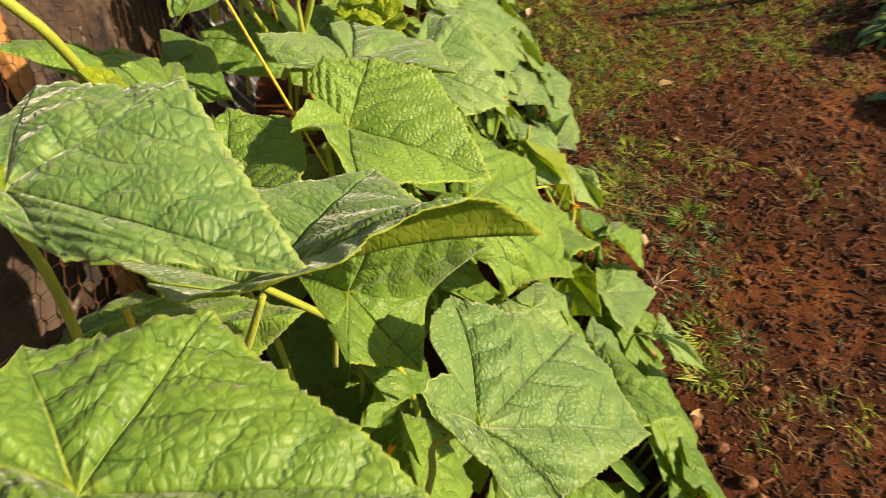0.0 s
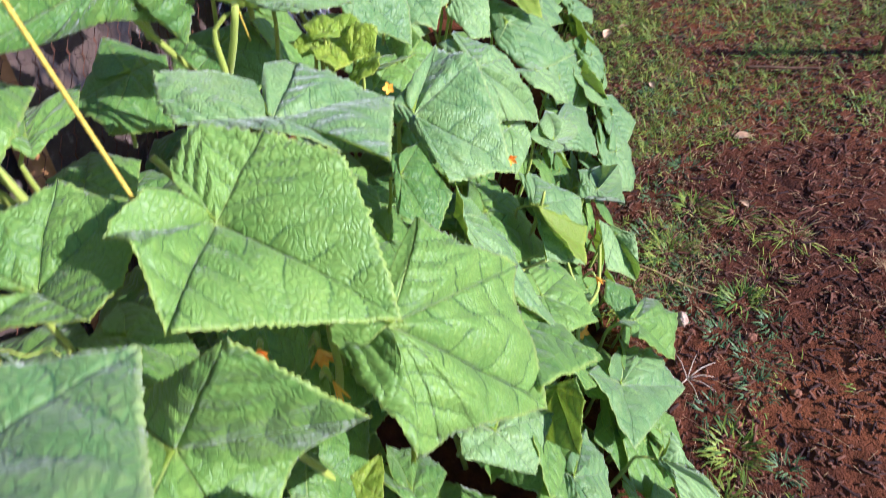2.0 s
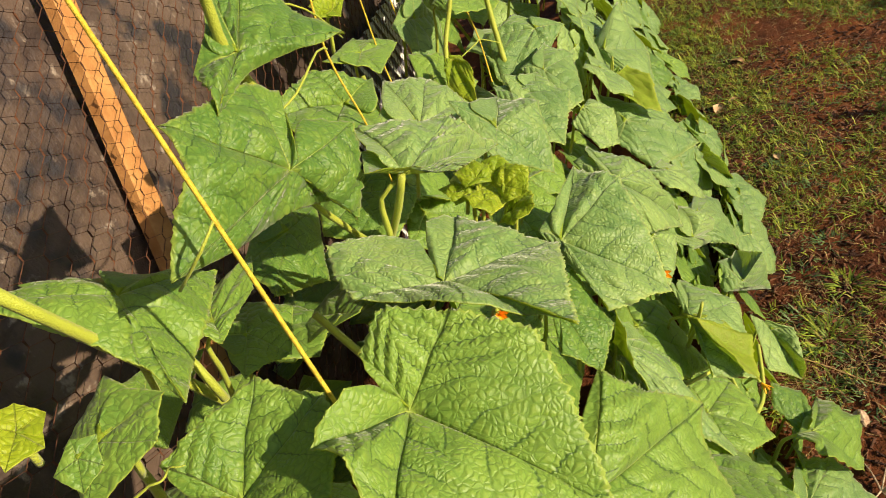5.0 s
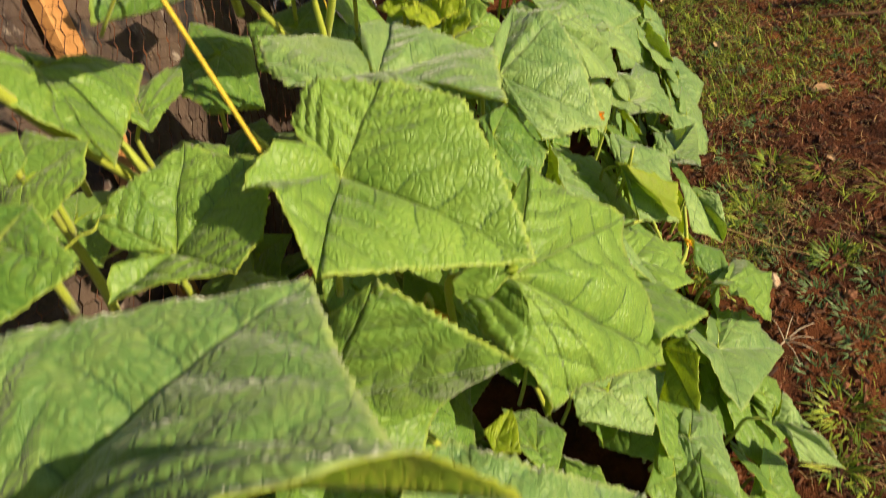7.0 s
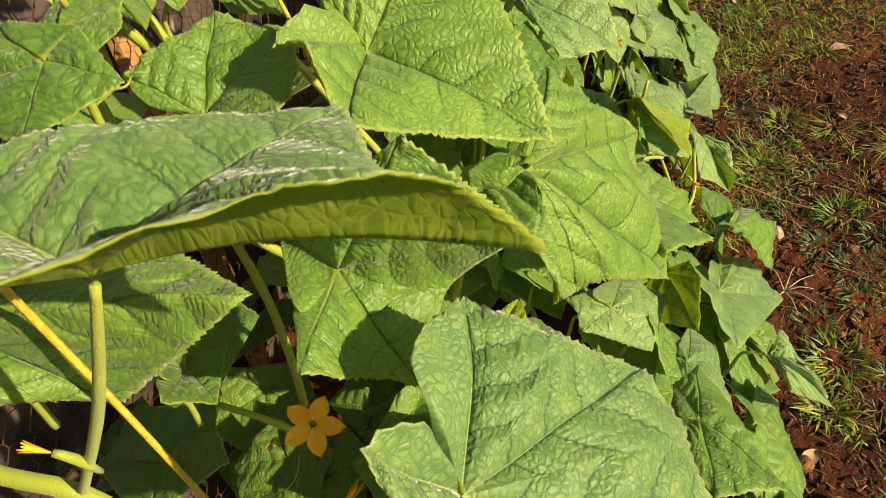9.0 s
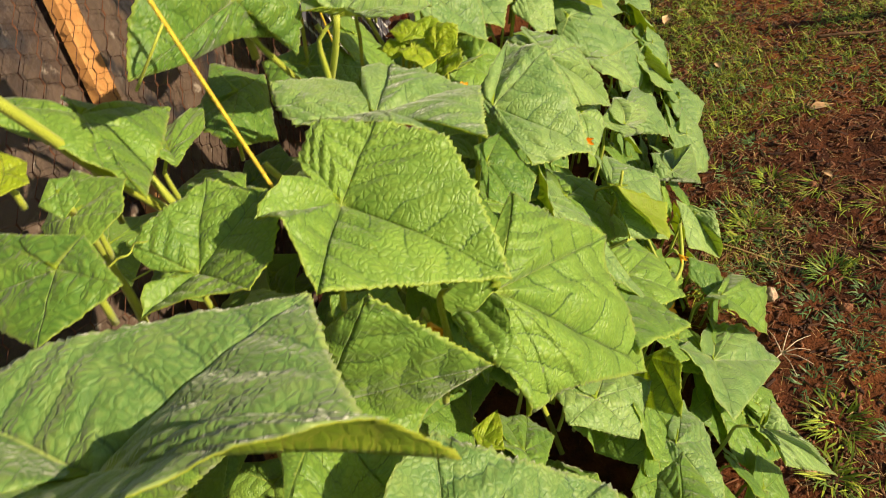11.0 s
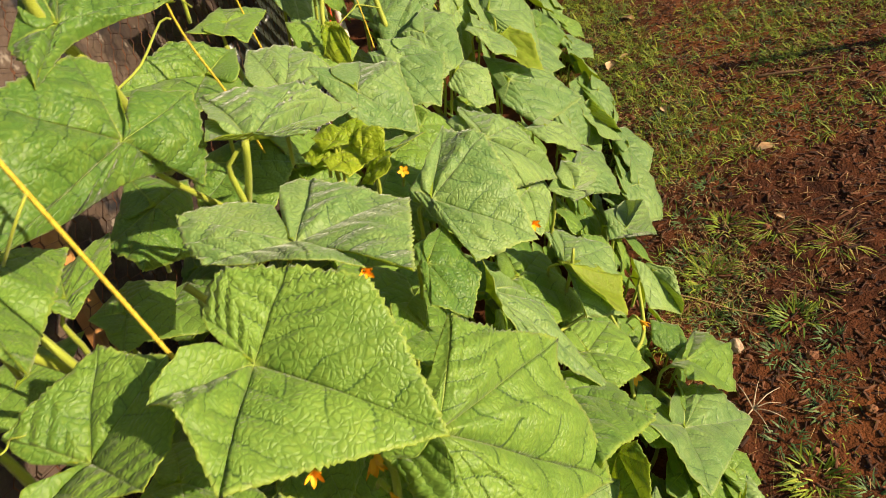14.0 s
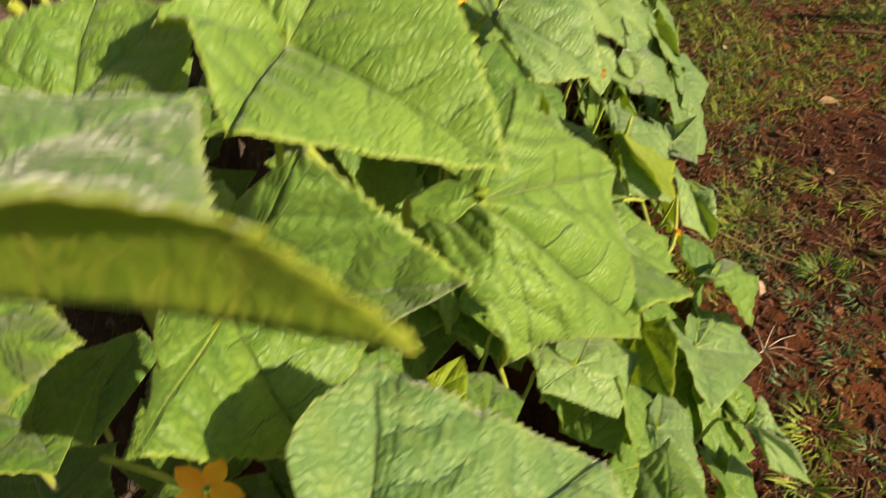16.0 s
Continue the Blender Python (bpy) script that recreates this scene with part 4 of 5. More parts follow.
def build_fence():
    cell, rows = 0.026, 80
    verts, faces = [], []
    rng = random.Random(8)
    cols = int(4.4 / (cell * 0.5))
    rad = 0.0009
    for c in range(0, cols):
        y0 = -0.8 + c * cell * 0.5 * 1.0
        pts = []
        if c % 2:
            continue
        for r in range(rows):
            z = 0.02 + r * cell * 0.86
            sgn = 1 if (r + c // 2) % 2 else -1
            y = y0 + sgn * cell * 0.49
            xo = -0.592 + 0.012 * noise.noise(Vector((y0 * 2, z * 2, 5))) + rng.uniform(-0.001, 0.001)
            yo = 0.012 * noise.noise(Vector((y0 * 3, z * 3, 9)))
            pts.append(Vector((xo, y + yo, z)))
            pts.append(Vector((xo + 0.0008, y + yo + rng.uniform(-0.001, 0.001), z + cell * 0.40)))
        base = len(verts)
        for p in pts:
            for k in range(3):
                w = 2.094 * k
                verts.append((p.x + rad * math.cos(w), p.y + rad * math.sin(w), p.z))
        for i in range(len(pts) - 1):
            for k in range(3):
                a, b = base + i * 3 + k, base + i * 3 + (k + 1) % 3
                faces.append((a, b, b + 3, a + 3))
    fence = new("wire_fence")
    fence.location = (-0.592, 0.5, 0)
    tagged(fence, "rusty hexagonal wire netting fence beside the vines", "fence")
    ob = child(new("netting", mesh_of("netting", verts, faces, [WIRE], False)), fence)
    ob.location = (0.592, -0.5, 0)


build_fence()


def corrugated():
    k = Mat("grey_weathered_banded_metal")
    p = k.pos()
    sep = k.n("SeparateXYZ")
    k.link(p, sep.inputs[0])
    # light and shade of the rib flanks painted as near-white and dark bands
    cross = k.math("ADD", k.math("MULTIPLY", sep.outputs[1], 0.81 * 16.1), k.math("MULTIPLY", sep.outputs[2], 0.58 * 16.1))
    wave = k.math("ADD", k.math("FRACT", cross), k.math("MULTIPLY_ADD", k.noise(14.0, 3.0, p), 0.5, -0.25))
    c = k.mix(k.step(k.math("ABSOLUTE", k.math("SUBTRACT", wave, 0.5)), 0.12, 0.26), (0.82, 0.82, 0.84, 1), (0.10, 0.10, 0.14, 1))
    c = k.mix(k.step(k.noise(9.0, 4.0, p), 0.66, 0.78), c, (0.05, 0.045, 0.06, 1))
    return k.set(c, 0.55, 0.1)


GREY = corrugated()


def build_sheets():
    """Ribbed grey sheets, one behind the other, leaning on the wall with their ribs lying level."""
    stack = new("metal_sheet_stack")
    stack.location = (-0.62, 2.1, 0)
    tagged(stack, "grey and white weathered ribbed sheets stacked behind netting", "metal sheets")
    for n, (y0, y1, top, x0) in enumerate(((1.52, 2.75, 0.60, -0.612), (1.60, 2.95, 0.54, -0.630), (1.50, 3.1, 0.47, -0.648))):
        verts, faces = [], []
        ys = np.arange(y0, y1, 0.010)
        zs = np.arange(0.0, top, 0.02)
        for z in zs:
            for y in ys:
                rib = 0.007 * math.sin((y * 0.81 + z * 0.58) * 2 * math.pi / (0.062 + 0.008 * n))
                sag = 0.03 * (y - y0) * n * 0.3
                verts.append((x0 - (-0.62) + rib + 0.004 * noise.noise(Vector((y * 4, z * 9, n))), y - 2.1, z - 0.06 * (y - 1.5) * z / top - sag * 0.1 + 0.012 * noise.noise(Vector((y * 3, 1, n)))))
        nx = len(ys)
        for j in range(len(zs) - 1):
            for i in range(nx - 1):
                faces.append((j * nx + i, j * nx + i + 1, (j + 1) * nx + i + 1, (j + 1) * nx + i))
        m = len(verts)
        verts += [(a - 0.002, b2, c2) for a, b2, c2 in verts]
        faces += [tuple(i + m for i in q[::-1]) for q in faces]
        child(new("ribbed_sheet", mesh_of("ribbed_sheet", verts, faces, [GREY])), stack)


build_sheets()
pole = new("marker_pole")
pole.location = (-0.39, 1.62, 0)
tagged(pole, "red and white painted pole standing behind the vines", "pole")
for nm, m, a, b in (("red_shaft", RED, 0.0, 1.3), ("white_shaft", WHITE, 0.0, 1.35)):
    dx = 0.0 if nm == "red_shaft" else 0.028
    v, f = tube_data([(dx, dx, a), (0.085 + dx, 0.43 + dx, b)], [0.012, 0.012], 10)
    child(new(nm, mesh_of(nm, v, f, [m])), pole)

# ---- right side ----
v, f = box_verts((1.178, 1.520, -0.02), (1.182, 1.520, 0.20), 0.05, 0.02, (1, 0, 0), random.Random(5), 0.08)
tagged(new("timber_post", mesh_of("timber_post", v, f, [POST], False)), "dark weathered flat timber stake set in soil", "post")


def blade(verts, faces, base, way, length, width, bend, sides=4):
    way = Vector(way).normalized()
    lat = way.cross(Vector((0, 0, 1)))
    if lat.length < 1e-3:
        lat = Vector((1, 0, 0))
    lat.normalize()
    p = Vector(base)
    n0 = len(verts)
    d = way.copy()
    for i in range(sides + 1):
        u = i / sides
        w = width * (0.55 + 0.9 * u) * (1 - u) * 1.2 + width * 0.05
        verts.append(tuple(p - lat * w * 0.5))
        verts.append(tuple(p + lat * w * 0.5 + Vector((0, 0, w * 0.15))))
        d = (d + Vector((0, 0, -bend / sides))).normalized()
        p = p + d * (length / sides)
    for i in range(sides):
        a = n0 + i * 2
        faces.append((a, a + 1, a + 3, a + 2))


def stuff(name, verts, faces, mat, label, category):
    ob = new(name, mesh_of(name, verts, faces, [mat], False))
    return tagged(ob, label, category, kind="stuff")


def grassy(x, y):
    """How much grows at a place, 0 to 1."""
    g = 0.36 + 1.1 * noise.noise(Vector((x * 3.4, y * 3.4, 3.0)))
    g += 0.55 * math.exp(-((y - 1.70) / 0.40) ** 2) + 0.25 * (y > 2.2)
    g += 0.40 * math.exp(-((x - 0.45) / 0.16) ** 2) * max(0.0, min(1.0, (y - 0.6) / 0.5))
    g += 0.20 * math.exp(-((x - 0.47) / 0.10) ** 2)
    g -= 0.30 * math.exp(-((x - 0.75) / 0.2) ** 2) * (y < 1.2)
    return max(0.0, min(1.0, g))


def build_litter():
    rng = random.Random(21)
    gv, gf, sv, sf, wv, wf = [], [], [], [], [], []
    tufts = 0
    while tufts < 9800:
        x, y = rng.uniform(0.25, 1.9), rng.uniform(-0.05, 4.2)
        if rng.random() > grassy(x, y) ** 2.2:
            continue
        tufts += 1
        z = ground_z(x, y)
        near = y < 1.2
        count = rng.randint(5, 12)
        size = rng.uniform(0.015, 0.035) if near else rng.uniform(0.018, 0.046)
        kind = rng.random()
        for b in range(count):
            w = rng.uniform(0, 6.283)
            lean = rng.uniform(0.2, 1.8)
            base = (x + rng.uniform(-0.012, 0.012), y + rng.uniform(-0.012, 0.012), z - 0.002)
            way = (math.cos(w) * lean, math.sin(w) * lean, 1.0)
            if kind < (0.45 if near else 0.80):
                blade(gv, gf, base, way, size * rng.uniform(0.6, 1.4), rng.uniform(0.0016, 0.0034), rng.uniform(0.5, 2.0))
            elif kind < 0.86:
                blade(sv, sf, base, way, size * rng.uniform(0.6, 1.5), rng.uniform(0.0010, 0.0022), rng.uniform(0.5, 1.8))
            else:
                blade(wv, wf, base, (math.cos(w) * 1.2, math.sin(w) * 1.2, 0.8), size * rng.uniform(0.4, 0.8), rng.uniform(0.0020, 0.0042), rng.uniform(0.3, 1.2))
    for (x, y, r, kind) in ((0.42, 0.86, 0.045, 0), (0.44, 0.70, 0.05, 1), (0.51, 0.56, 0.05, 1), (0.50, 0.49, 0.035, 1), (0.53, 0.70, 0.035, 0), (0.60, 0.75, 0.03, 2),
                            (0.38, 0.74, 0.035, 1), (0.55, 1.47, 0.07, 1), (0.42, 0.37, 0.04, 0), (0.60, 0.95, 0.03, 2), (0.51, 1.0, 0.03, 0), (0.52, 1.14, 0.035, 1), (0.69, 0.86, 0.03, 2), (0.47, 0.92, 0.035, 1),
                            (0.45, 0.80, 0.04, 1), (0.40, 0.93, 0.04, 1), (0.47, 0.62, 0.03, 1), (0.41, 0.45, 0.03, 1), (0.38, 0.28, 0.03, 0), (0.50, 0.33, 0.025, 1), (0.57, 0.63, 0.025, 1), (0.43, 1.05, 0.03, 1)):
        for b in range(int(95 * r / 0.04)):
            w, q = rng.uniform(0, 6.283), math.sqrt(rng.random()) * r
            px, py = x + q * math.cos(w), y + q * math.sin(w)
            w = w + rng.uniform(-0.9, 0.9)
            base = (px, py, ground_z(px, py) - 0.001)
            if kind == 0:
                blade(gv, gf, base, (math.cos(w) * 0.9, math.sin(w) * 0.9, 0.9), rng.uniform(0.02, 0.045), rng.uniform(0.003, 0.005), rng.uniform(0.4, 1.2))
            elif kind == 1:
                blade(wv, wf, base, (math.cos(w), math.sin(w), rng.uniform(0.4, 1.2)), rng.uniform(0.010, 0.026), rng.uniform(0.0020, 0.0044), rng.uniform(0.3, 1.2))
            else:
                blade(sv if b % 3 == 0 else gv, sf if b % 3 == 0 else gf, base, (math.cos(w), math.sin(w), 0.5), rng.uniform(0.03, 0.07), rng.uniform(0.0015, 0.003), rng.uniform(0.4, 1.2))
    for i in range(2600):
        x, y = rng.uniform(0.35, 1.7), rng.uniform(0.75, 2.6)
        w = rng.uniform(0, 6.283)
        blade(sv, sf, (x, y, ground_z(x, y) + 0.004), (math.cos(w), math.sin(w), rng.uniform(0.05, 0.5)), rng.uniform(0.015, 0.040), rng.uniform(0.0010, 0.0022), rng.uniform(0.4, 1.3), 4)
    for i in range(3800):
        x, y = rng.uniform(0.25, 1.7), rng.uniform(0.0, 3.4)
        w = rng.uniform(0, 6.283)
        blade(sv, sf, (x, y, ground_z(x, y) + 0.003), (math.cos(w), math.sin(w), rng.uniform(0.0, 0.35)), rng.uniform(0.010, 0.050), rng.uniform(0.0006, 0.0014), rng.uniform(0.0, 0.6), 3)
    stuff("grass", gv, gf, GRASS, "short green grass tufts in red soil", "grass")
    stuff("dry_grass", sv, sf, STRAW, "dry straw-coloured grass stalks strewn on soil", "dry grass")
    stuff("low_weeds", wv, wf, WEED, "small blue-green weeds growing in the soil", "weeds")
    cv, cf, kv, kf = [], [], [], []
    for i in range(12500):
        x, y = rng.uniform(0.2, 1.5), rng.uniform(-0.05, 2.2)
        L, W, H = rng.uniform(0.006, 0.026) * rng.choice((0.4, 0.6, 0.9, 1.6)), rng.uniform(0.002, 0.007), rng.uniform(0.0015, 0.004)
        a = rng.uniform(0, 3.15)
        m = Matrix.LocRotScale((x, y, ground_z(x, y) + H * 0.6), Euler((rng.uniform(-0.25, 0.25), rng.uniform(-0.3, 0.3), a)), None)
        n0 = len(cv)
        for (px, py, pz) in ((-1, -0.6, -1), (1, -0.9, -1), (0.9, 0.8, -1), (-0.8, 1, -1), (-0.9, -0.5, 1), (0.85, -0.7, 0.7), (0.8, 0.6, 1), (-0.75, 0.8, 0.6)):
            cv.append(tuple(m @ Vector((px * L / 2 * rng.uniform(0.8, 1.1), py * W / 2 * rng.uniform(0.7, 1.2), pz * H / 2))))
        for q in ((3, 2, 1, 0), (4, 5, 6, 7), (0, 1, 5, 4), (1, 2, 6, 5), (2, 3, 7, 6), (3, 0, 4, 7)):
            cf.append(tuple(n0 + i for i in q))
    stuff("wood_chips", cv, cf, CHIP, "dark brown bark and wood chips strewn on soil", "wood chips")
    t = (1 + 5 ** 0.5) / 2
    ico = [(-1, t, 0), (1, t, 0), (-1, -t, 0), (1, -t, 0), (0, -1, t), (0, 1, t), (0, -1, -t), (0, 1, -t), (t, 0, -1), (t, 0, 1), (-t, 0, -1), (-t, 0, 1)]
    fac = [(0, 11, 5), (0, 5, 1), (0, 1, 7), (0, 7, 10), (0, 10, 11), (1, 5, 9), (5, 11, 4), (11, 10, 2), (10, 7, 6), (7, 1, 8), (3, 9, 4), (3, 4, 2), (3, 2, 6), (3, 6, 8), (3, 8, 9), (4, 9, 5), (2, 4, 11), (6, 2, 10), (8, 6, 7), (9, 8, 1)]
    for i in range(3400):
        x, y = rng.uniform(0.2, 1.8), rng.uniform(-0.05, 3.2)
        r = rng.uniform(0.0012, 0.0045) * (1 if rng.random() < 0.93 else 2.2)
        n0 = len(kv)
        sx, sy, sz = rng.uniform(0.7, 1.3), rng.uniform(0.7, 1.3), rng.uniform(0.5, 0.9)
        zz = ground_z(x, y) + r * 0.3
        for p in ico:
            j = rng.uniform(0.75, 1.2) * r / 1.9
            kv.append((x + p[0] * sx * j, y + p[1] * sy * j, zz + p[2] * sz * j))
        kf += [tuple(n0 + a for a in q) for q in fac]
    stuff("soil_clods", kv, kf, CLOD, "loose reddish clods and gravel on the soil", "gravel")


build_litter()


# ---- flowers, tendrils and small things ----
def flower(c, facing, size=0.017, closed=0.0):
    c, f = Vector(c), Vector(facing).normalized()
    a = f.orthogonal().normalized()
    d = f.cross(a)
    vine = vine_for(c.y)
    verts, faces = [], []
    for p in range(5):
        w0 = p * 2 * math.pi / 5 + 0.3
        n0 = len(verts)
        for i in range(6):
            u = i / 5
            half = 0.64 if u < 0.42 else 0.64 * (1 - ((u - 0.42) / 0.58) ** 1.25)
            rad = size * (0.12 + 0.88 * u) * (1 - closed * 0.72)
            rise = size * (0.25 * u * (1 - u) + 0.22 * u * u) + size * closed * 1.5 * u
            for s in (-1, 0, 1):
                w = w0 + s * half
                verts.append(c + (a * math.cos(w) + d * math.sin(w)) * rad + f * (rise + (0.06 * size if s else -0.02 * size)))
        for i in range(5):
            for s in range(2):
                q = n0 + i * 3 + s
                faces.append((q, q + 1, q + 4, q + 3))
    n = len(verts)
    verts += [v - f * 0.0005 for v in verts]
    faces += [tuple(i + n for i in q[::-1]) for q in faces]
    ob = child(new("flower", mesh_of("flower", verts, faces, [PETAL])), vine)
    ob.matrix_parent_inverse = vine.matrix_world.inverted()
    ob["label"] = "closed yellow flower" if closed else "open yellow five-petalled flower"
    tube("flower_stalk", [c - f * size * 0.1, c - f * size * 1.0 + Vector((0, 0, -0.003)), c - f * size * 1.4 + Vector((-0.01, 0.005, -0.03))], [0.0022, 0.003, 0.0018], STEM, ob)
    return ob


flower((-0.204, -0.006, 0.623), (0.35, -0.6, 0.6), 0.027)
flower((-0.122, -0.112, 0.722), (0.5, 0.35, 0.45), 0.013, 1.0)
flower((-0.277, 0.010, 0.558), (0.1, -0.3, 0.2), 0.008, 0.8)
flower((-0.099, 0.187, 0.645), (0.4, -0.5, -0.3), 0.016, 0.5)
flower((-0.124, 0.142, 0.715), (0.2, -0.6, 0.1), 0.014, 0.5)
flower((-0.078, 0.149, 0.698), (0.2, -0.6, -0.3), 0.016, 0.4)
flower((-0.062, 0.117, 0.696), (0.3, -0.4, -0.6), 0.014, 0.8)
flower((0.180, 0.505, 0.205), (0.5, -0.6, 0.5), 0.016)
flower((0.212, 0.552, 0.288), (0.3, -0.5, -0.2), 0.014, 0.6)
flower((-0.059, 0.604, 0.668), (0.2, -0.7, 0.4), 0.009)
flower((-0.237, -0.117, 0.828), (-0.5, -0.1, 0.75), 0.009, 0.9)
flower((0.095, 0.484, 0.615), (0.3, -0.7, 0.2), 0.012, 0.5)
flower((-0.064, 0.310, 0.765), (0.3, -0.7, 0.2), 0.013, 0.5)


def tendril(start, way, length, turns, y, wide=0.006):
    s, w = Vector(start), Vector(way).normalized()
    a = w.orthogonal().normalized()
    d = w.cross(a)
    pts = []
    n = int(turns * 8) + 4
    for i in range(n + 1):
        u = i / n
        r = wide * min(1.0, max(0.0, (u - 0.3) / 0.3))
        ph = turns * 2 * math.pi * max(0.0, u - 0.3) / 0.7
        pts.append(s + w * (length * u) + a * (r * math.cos(ph)) + d * (r * math.sin(ph)) - Vector((0, 0, 0.1 * length * u * u)))
    plant_tube("tendril", pts, [0.0010, 0.0008, 0.0005], STEM, y)


tendril((-0.239, 0.063, 0.907), (0.06, 0.03, 0.02), 0.04, 1.5, 0.1, 0.002)
tendril((-0.305, -0.054, 0.596), (0.0, -0.02, -0.06), 0.07, 5, 0.0, 0.004)
tendril((-0.292, -0.065, 0.558), (0.06, 0.04, 0.03), 0.09, 1, 0.0, 0.008)
tendril((-0.291, 0.127, 0.841), (0.05, 0.03, 0.0), 0.05, 3, 0.1, 0.003)
tendril((-0.220, 0.044, 0.869), (0.07, 0.0, -0.01), 0.06, 1.5, 0.1, 0.003)
plant_tube("tendril", [(-0.203, 0.436, 1.061), (-0.182, 0.467, 1.044), (-0.171, 0.491, 1.020), (-0.163, 0.509, 0.988)], [0.0011, 0.0008], STEM, 0.4)
plant_tube("tendril", [(-0.200, 0.368, 0.984), (-0.186, 0.402, 0.986), (-0.168, 0.442, 1.003), (-0.159, 0.446, 1.001)], [0.0013, 0.0011], STEM, 0.4)
plant_tube("tendril", [(-0.137, 0.925, 0.774), (-0.103, 0.948, 0.784), (-0.098, 0.970, 0.780), (-0.068, 0.988, 0.756)], [0.0013, 0.0009], STEM, 0.9)
plant_tube("tendril", [(-0.185, 0.141, 0.989), (-0.155, 0.138, 1.012), (-0.147, 0.153, 1.021)], [0.0011, 0.0010], STEM, 0.2)
plant_tube("stem", [(-0.090, 0.297, 0.938), (-0.104, 0.301, 0.910), (-0.129, 0.316, 0.871), (-0.173, 0.358, 0.810)], [0.0034, 0.0036], STEM, 0.4)
plant_tube("stem", [(-0.198, 0.616, 0.906), (-0.191, 0.597, 0.877), (-0.183, 0.568, 0.854), (-0.191, 0.567, 0.810)], [0.0034, 0.0038], STEM, 0.5)
plant_tube("stem", [(-0.100, 0.978, 0.923), (-0.128, 0.954, 0.854), (-0.150, 0.921, 0.803), (-0.157, 0.877, 0.750)], [0.004, 0.0045], STEM, 0.9)
plant_tube("stem", [(-0.070, 1.079, 0.883), (-0.078, 1.066, 0.837), (-0.079, 1.048, 0.778), (-0.076, 1.022, 0.706)], [0.0048, 0.0055], STEM, 0.9)
plant_tube("stem", [(0.079, 0.442, 0.440), (0.133, 0.488, 0.412), (0.160, 0.522, 0.377)], [0.0026, 0.0028], STEM, 0.5)


def lump(name, c, r, mat, label, category, seed, squash=0.8):
    bm = bmesh.new()
    bmesh.ops.create_icosphere(bm, subdivisions=3, radius=1.0)
    for v in bm.verts:
        k = 1 + 0.28 * noise.noise(v.co * 1.6 + Vector((seed, 0, 0))) + 0.08 * noise.noise(v.co * 5 + Vector((0, seed, 0)))
        v.co = Vector((v.co.x * r[0], v.co.y * r[1], v.co.z * r[2] * squash)) * k + Vector(c)
    me = bpy.data.meshes.new(name)
    bm.to_mesh(me)
    bm.free()
    me.materials.append(mat)
    return tagged(new(name, me), label, category)


PALE_STONE = simple("pale_stone", (0.34, 0.21, 0.13), (0.55, 0.40, 0.28), 90.0, 0.9, 0.002, 300.0)
RED_STONE = simple("reddish_stone", (0.14, 0.05, 0.025), (0.32, 0.14, 0.065), 90.0, 0.9, 0.002, 300.0)
lump("stone", (0.40, 0.655, 0.008), (0.012, 0.016, 0.014), PALE_STONE, "small pale stone lying on red soil", "stone", 1)
for i, (t) in enumerate(((0.318, 0.19, 0.020), (0.345, 0.13, 0.016), (0.52, 0.60, 0.014), (0.56, 0.47, 0.012), (0.36, 0.06, 0.018), (0.47, 0.22, 0.012))):
    lump("stone", (t[0], t[1], t[2] * 0.2), (t[2] * 0.8, t[2] * 0.65, t[2] * 0.6), RED_STONE, "small reddish stone half sunk in soil", "stone", 3 + i)

root = new("dry_root")
root.location = (0.377, 0.515, 0.0)
tagged(root, "pale dried pulled-up root lying on red soil", "root")
for i, (dx, dy, dz) in enumerate(((0.05, 0.0, 0.008), (0.03, 0.05, 0.02), (-0.01, 0.06, 0.015), (0.045, -0.03, 0.005), (-0.03, -0.03, 0.006), (0.06, 0.03, 0.012), (0.01, -0.05, 0.006))):
    v, f = tube_data([(0, 0, 0.006), (dx * 0.5, dy * 0.5, 0.012 + dz * 0.5), (dx, dy, dz * 0.6)], [0.0016, 0.0009, 0.0004], 6)
    child(new("rootlet", mesh_of("rootlet", v, f, [ROOT])), root)
v, f = tube_data([(0.79, 1.535, 0.012), (0.85, 1.512, 0.016), (0.91, 1.498, 0.011), (0.975, 1.474, 0.014)], [0.005, 0.0045, 0.003], 7)
tagged(new("twig", mesh_of("twig", v, f, [POST])), "dark brown fallen twig lying among the grass", "twig")
v, f = tube_data([(0.33, 0.79, 0.045), (0.38, 0.765, 0.03), (0.43, 0.735, 0.016), (0.485, 0.708, 0.006)], [0.0012, 0.001], 6)
tagged(new("dry_stalk", mesh_of("dry_stalk", v, f, [STRAW])), "thin pale dry stalk lying across the soil", "stalk")

DRY = simple("dry_leaf", (0.40, 0.22, 0.10), (0.62, 0.42, 0.24), 40.0, 0.8, 0.001, 300.0)


def dry_leaf(c, turn, size, label):
    verts, faces = [], []
    for i in range(9):
        u = i / 8
        half = size * 0.28 * math.sin(math.pi * min(1.0, u * 0.95 + 0.05)) ** 0.8
        for s in range(-2, 3):
            verts.append((size * (u - 0.5), half * s / 2, size * 0.10 * (s / 2) ** 2 + size * 0.12 * math.sin(u * 4) + 0.004 * noise.noise(Vector((u * 4, s, turn)))))
    for i in range(8):
        for s in range(4):
            q = i * 5 + s
            faces.append((q, q + 1, q + 6, q + 5))
    n = len(verts)
    verts += [(a, b, c2 - 0.0006) for a, b, c2 in verts]
    faces += [tuple(i + n for i in q[::-1]) for q in faces]
    ob = new("dry_leaf", mesh_of("dry_leaf", verts, faces, [DRY]))
    ob.matrix_world = pose(c[0], c[1], ground_z(c[0], c[1]) + size * 0.10, 8, -6, turn)
    return tagged(ob, label, "leaf", group="fallen dry leaves")


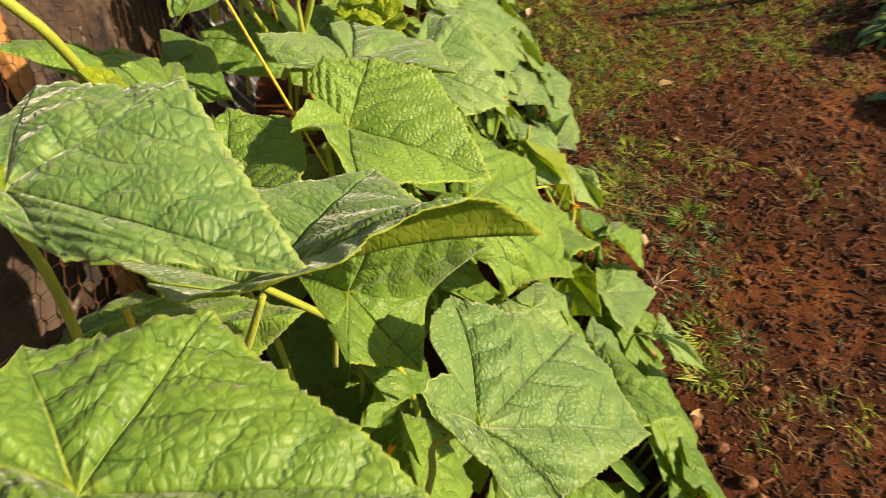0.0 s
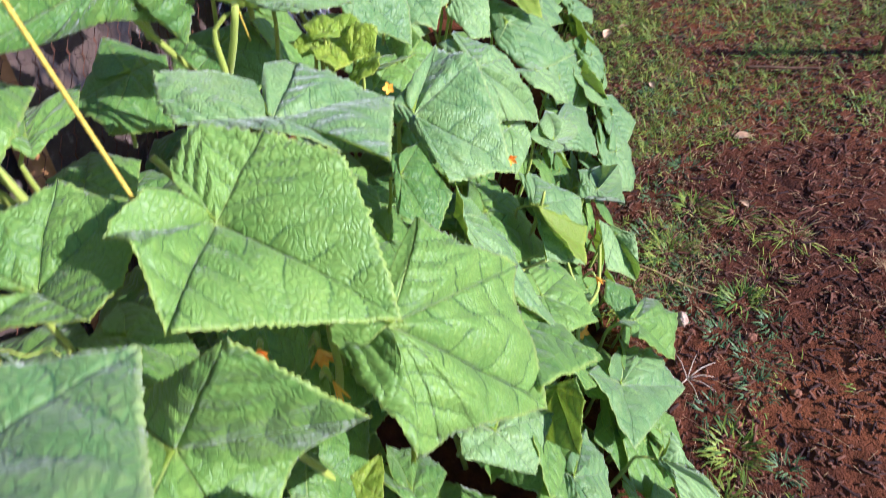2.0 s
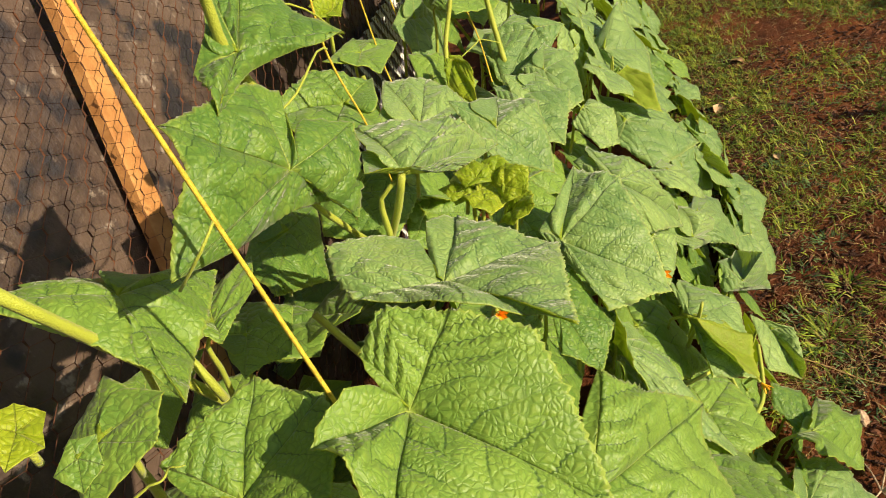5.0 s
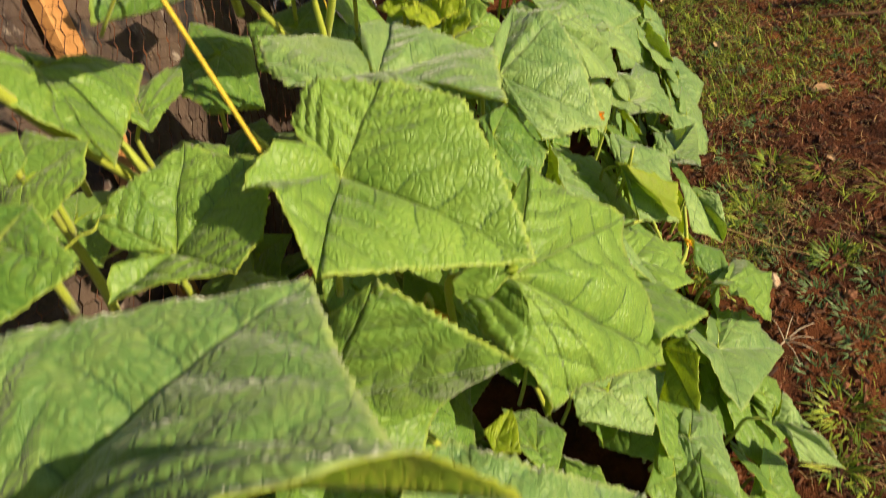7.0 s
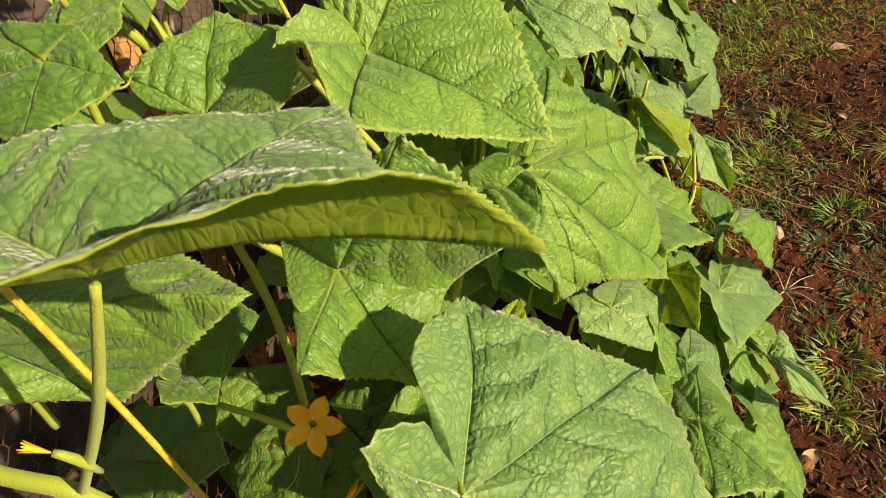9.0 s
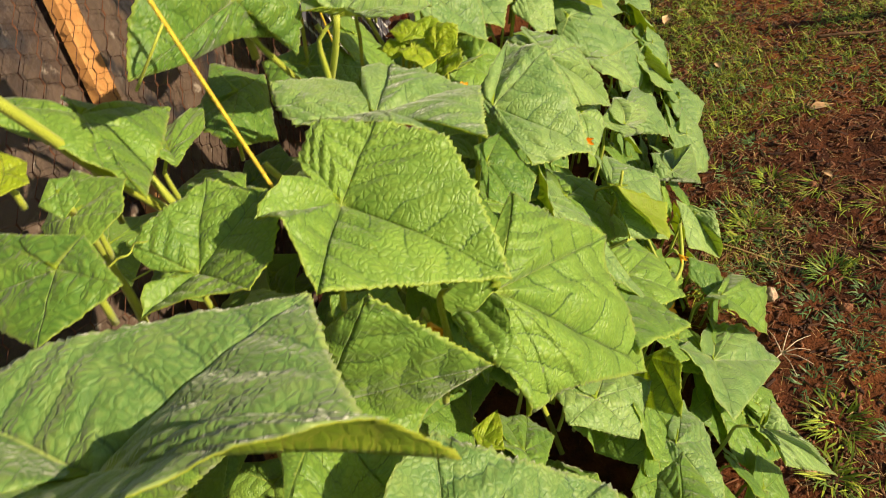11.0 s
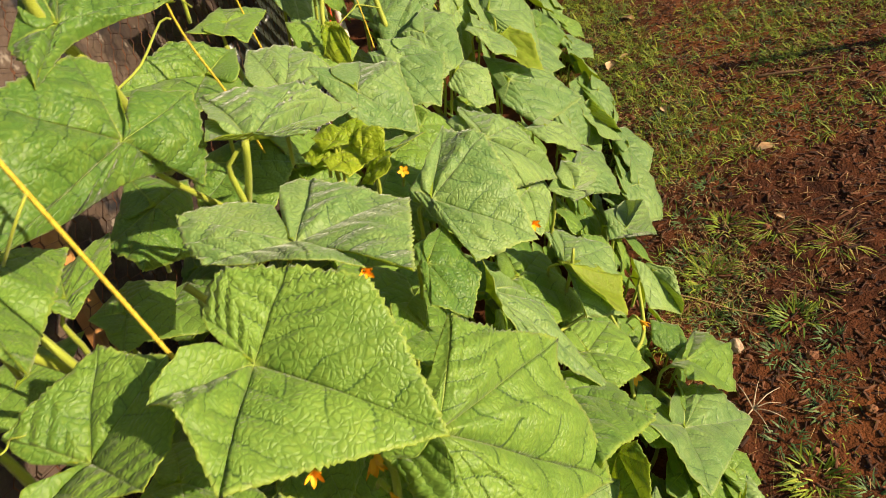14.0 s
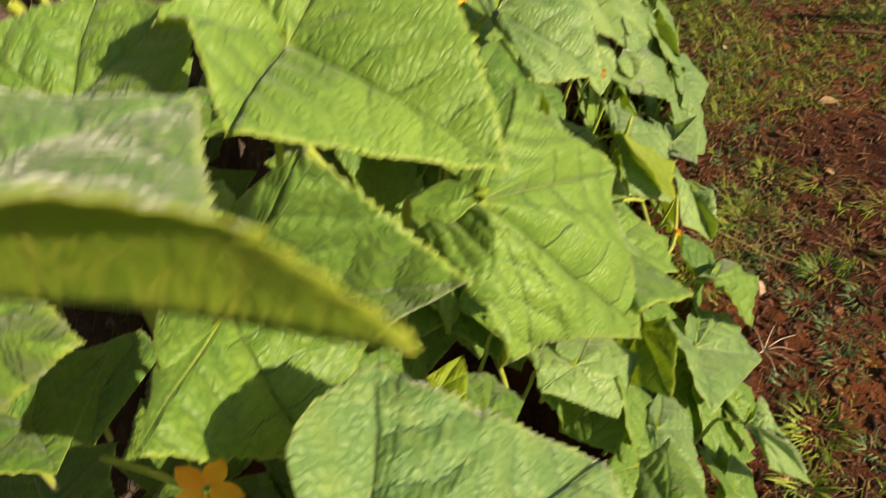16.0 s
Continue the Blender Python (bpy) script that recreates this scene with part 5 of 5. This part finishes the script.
for i, (x, y, s) in enumerate(((0.69, 1.225, 0.045), (0.443, 1.864, 0.055), (0.577, 2.153, 0.05), (0.50, 1.90, 0.04), (0.52, 1.52, 0.035), (0.30, 0.36, 0.05), (0.33, 0.20, 0.04), (0.62, 0.98, 0.03))):
    dry_leaf((x, y), i * 67, s, "curled pale brown dry leaf lying on soil")


def border_plant(x, y, h, seed, label):
    rng = random.Random(seed)
    plant = new("border_plant")
    plant.location = (x, y, 0)
    tagged(plant, label, "plant", group="plants along the far border")
    v, f = tube_data([(0, 0, -0.01), (0.01, 0.01, h * 0.5), (0.0, 0.02, h)], [0.008, 0.006, 0.003], 8)
    child(new("stem", mesh_of("stem", v, f, [STEM])), plant)
    for i in range(26):
        u = 0.12 + 0.88 * i / 26
        w = i * 2.4
        L = rng.uniform(0.09, 0.16) * (1.15 - 0.5 * u)
        W = L * rng.uniform(0.20, 0.30)
        way = Vector((math.cos(w), math.sin(w), rng.uniform(0.1, 0.7)))
        lat = Vector((-math.sin(w), math.cos(w), 0.1))
        p = Vector((0, 0, h * u))
        verts, faces = [], []
        for j in range(8):
            q = j / 7
            half = W * 0.5 * math.sin(math.pi * min(1, q * 0.96 + 0.03)) ** 0.8
            ctr = p + way.normalized() * (L * q) - Vector((0, 0, 0.5 * L * q * q * rng.uniform(0.9, 1.1)))
            for s in (-1, 0, 1):
                verts.append(ctr + lat * (half * s) + Vector((0, 0, abs(s) * half * 0.3)))
        for j in range(7):
            for s in range(2):
                a = j * 3 + s
                faces.append((a, a + 1, a + 4, a + 3))
        n = len(verts)
        verts += [q - Vector((0, 0, 0.0008)) for q in verts]
        faces += [tuple(k + n for k in q[::-1]) for q in faces]
        child(new("leaf", mesh_of("leaf", verts, faces, [WEED])), plant)


for x, y, h, seed in ((1.33, 1.15, 0.07, 1), (1.48, 1.28, 0.10, 2), (1.22, 0.86, 0.04, 6), (1.34, 1.92, 0.09, 3), (1.45, 2.10, 0.13, 4), (1.28, 2.24, 0.08, 5), (1.62, 1.60, 0.12, 7)):
    border_plant(x, y, h, seed, "leafy blue-green plant growing at the soil edge")

v, f = box_verts((-0.718, 0.377, 0.846), (-0.672, 0.340, 0.705), 0.05, 0.012, (0, 1, 0), random.Random(9))
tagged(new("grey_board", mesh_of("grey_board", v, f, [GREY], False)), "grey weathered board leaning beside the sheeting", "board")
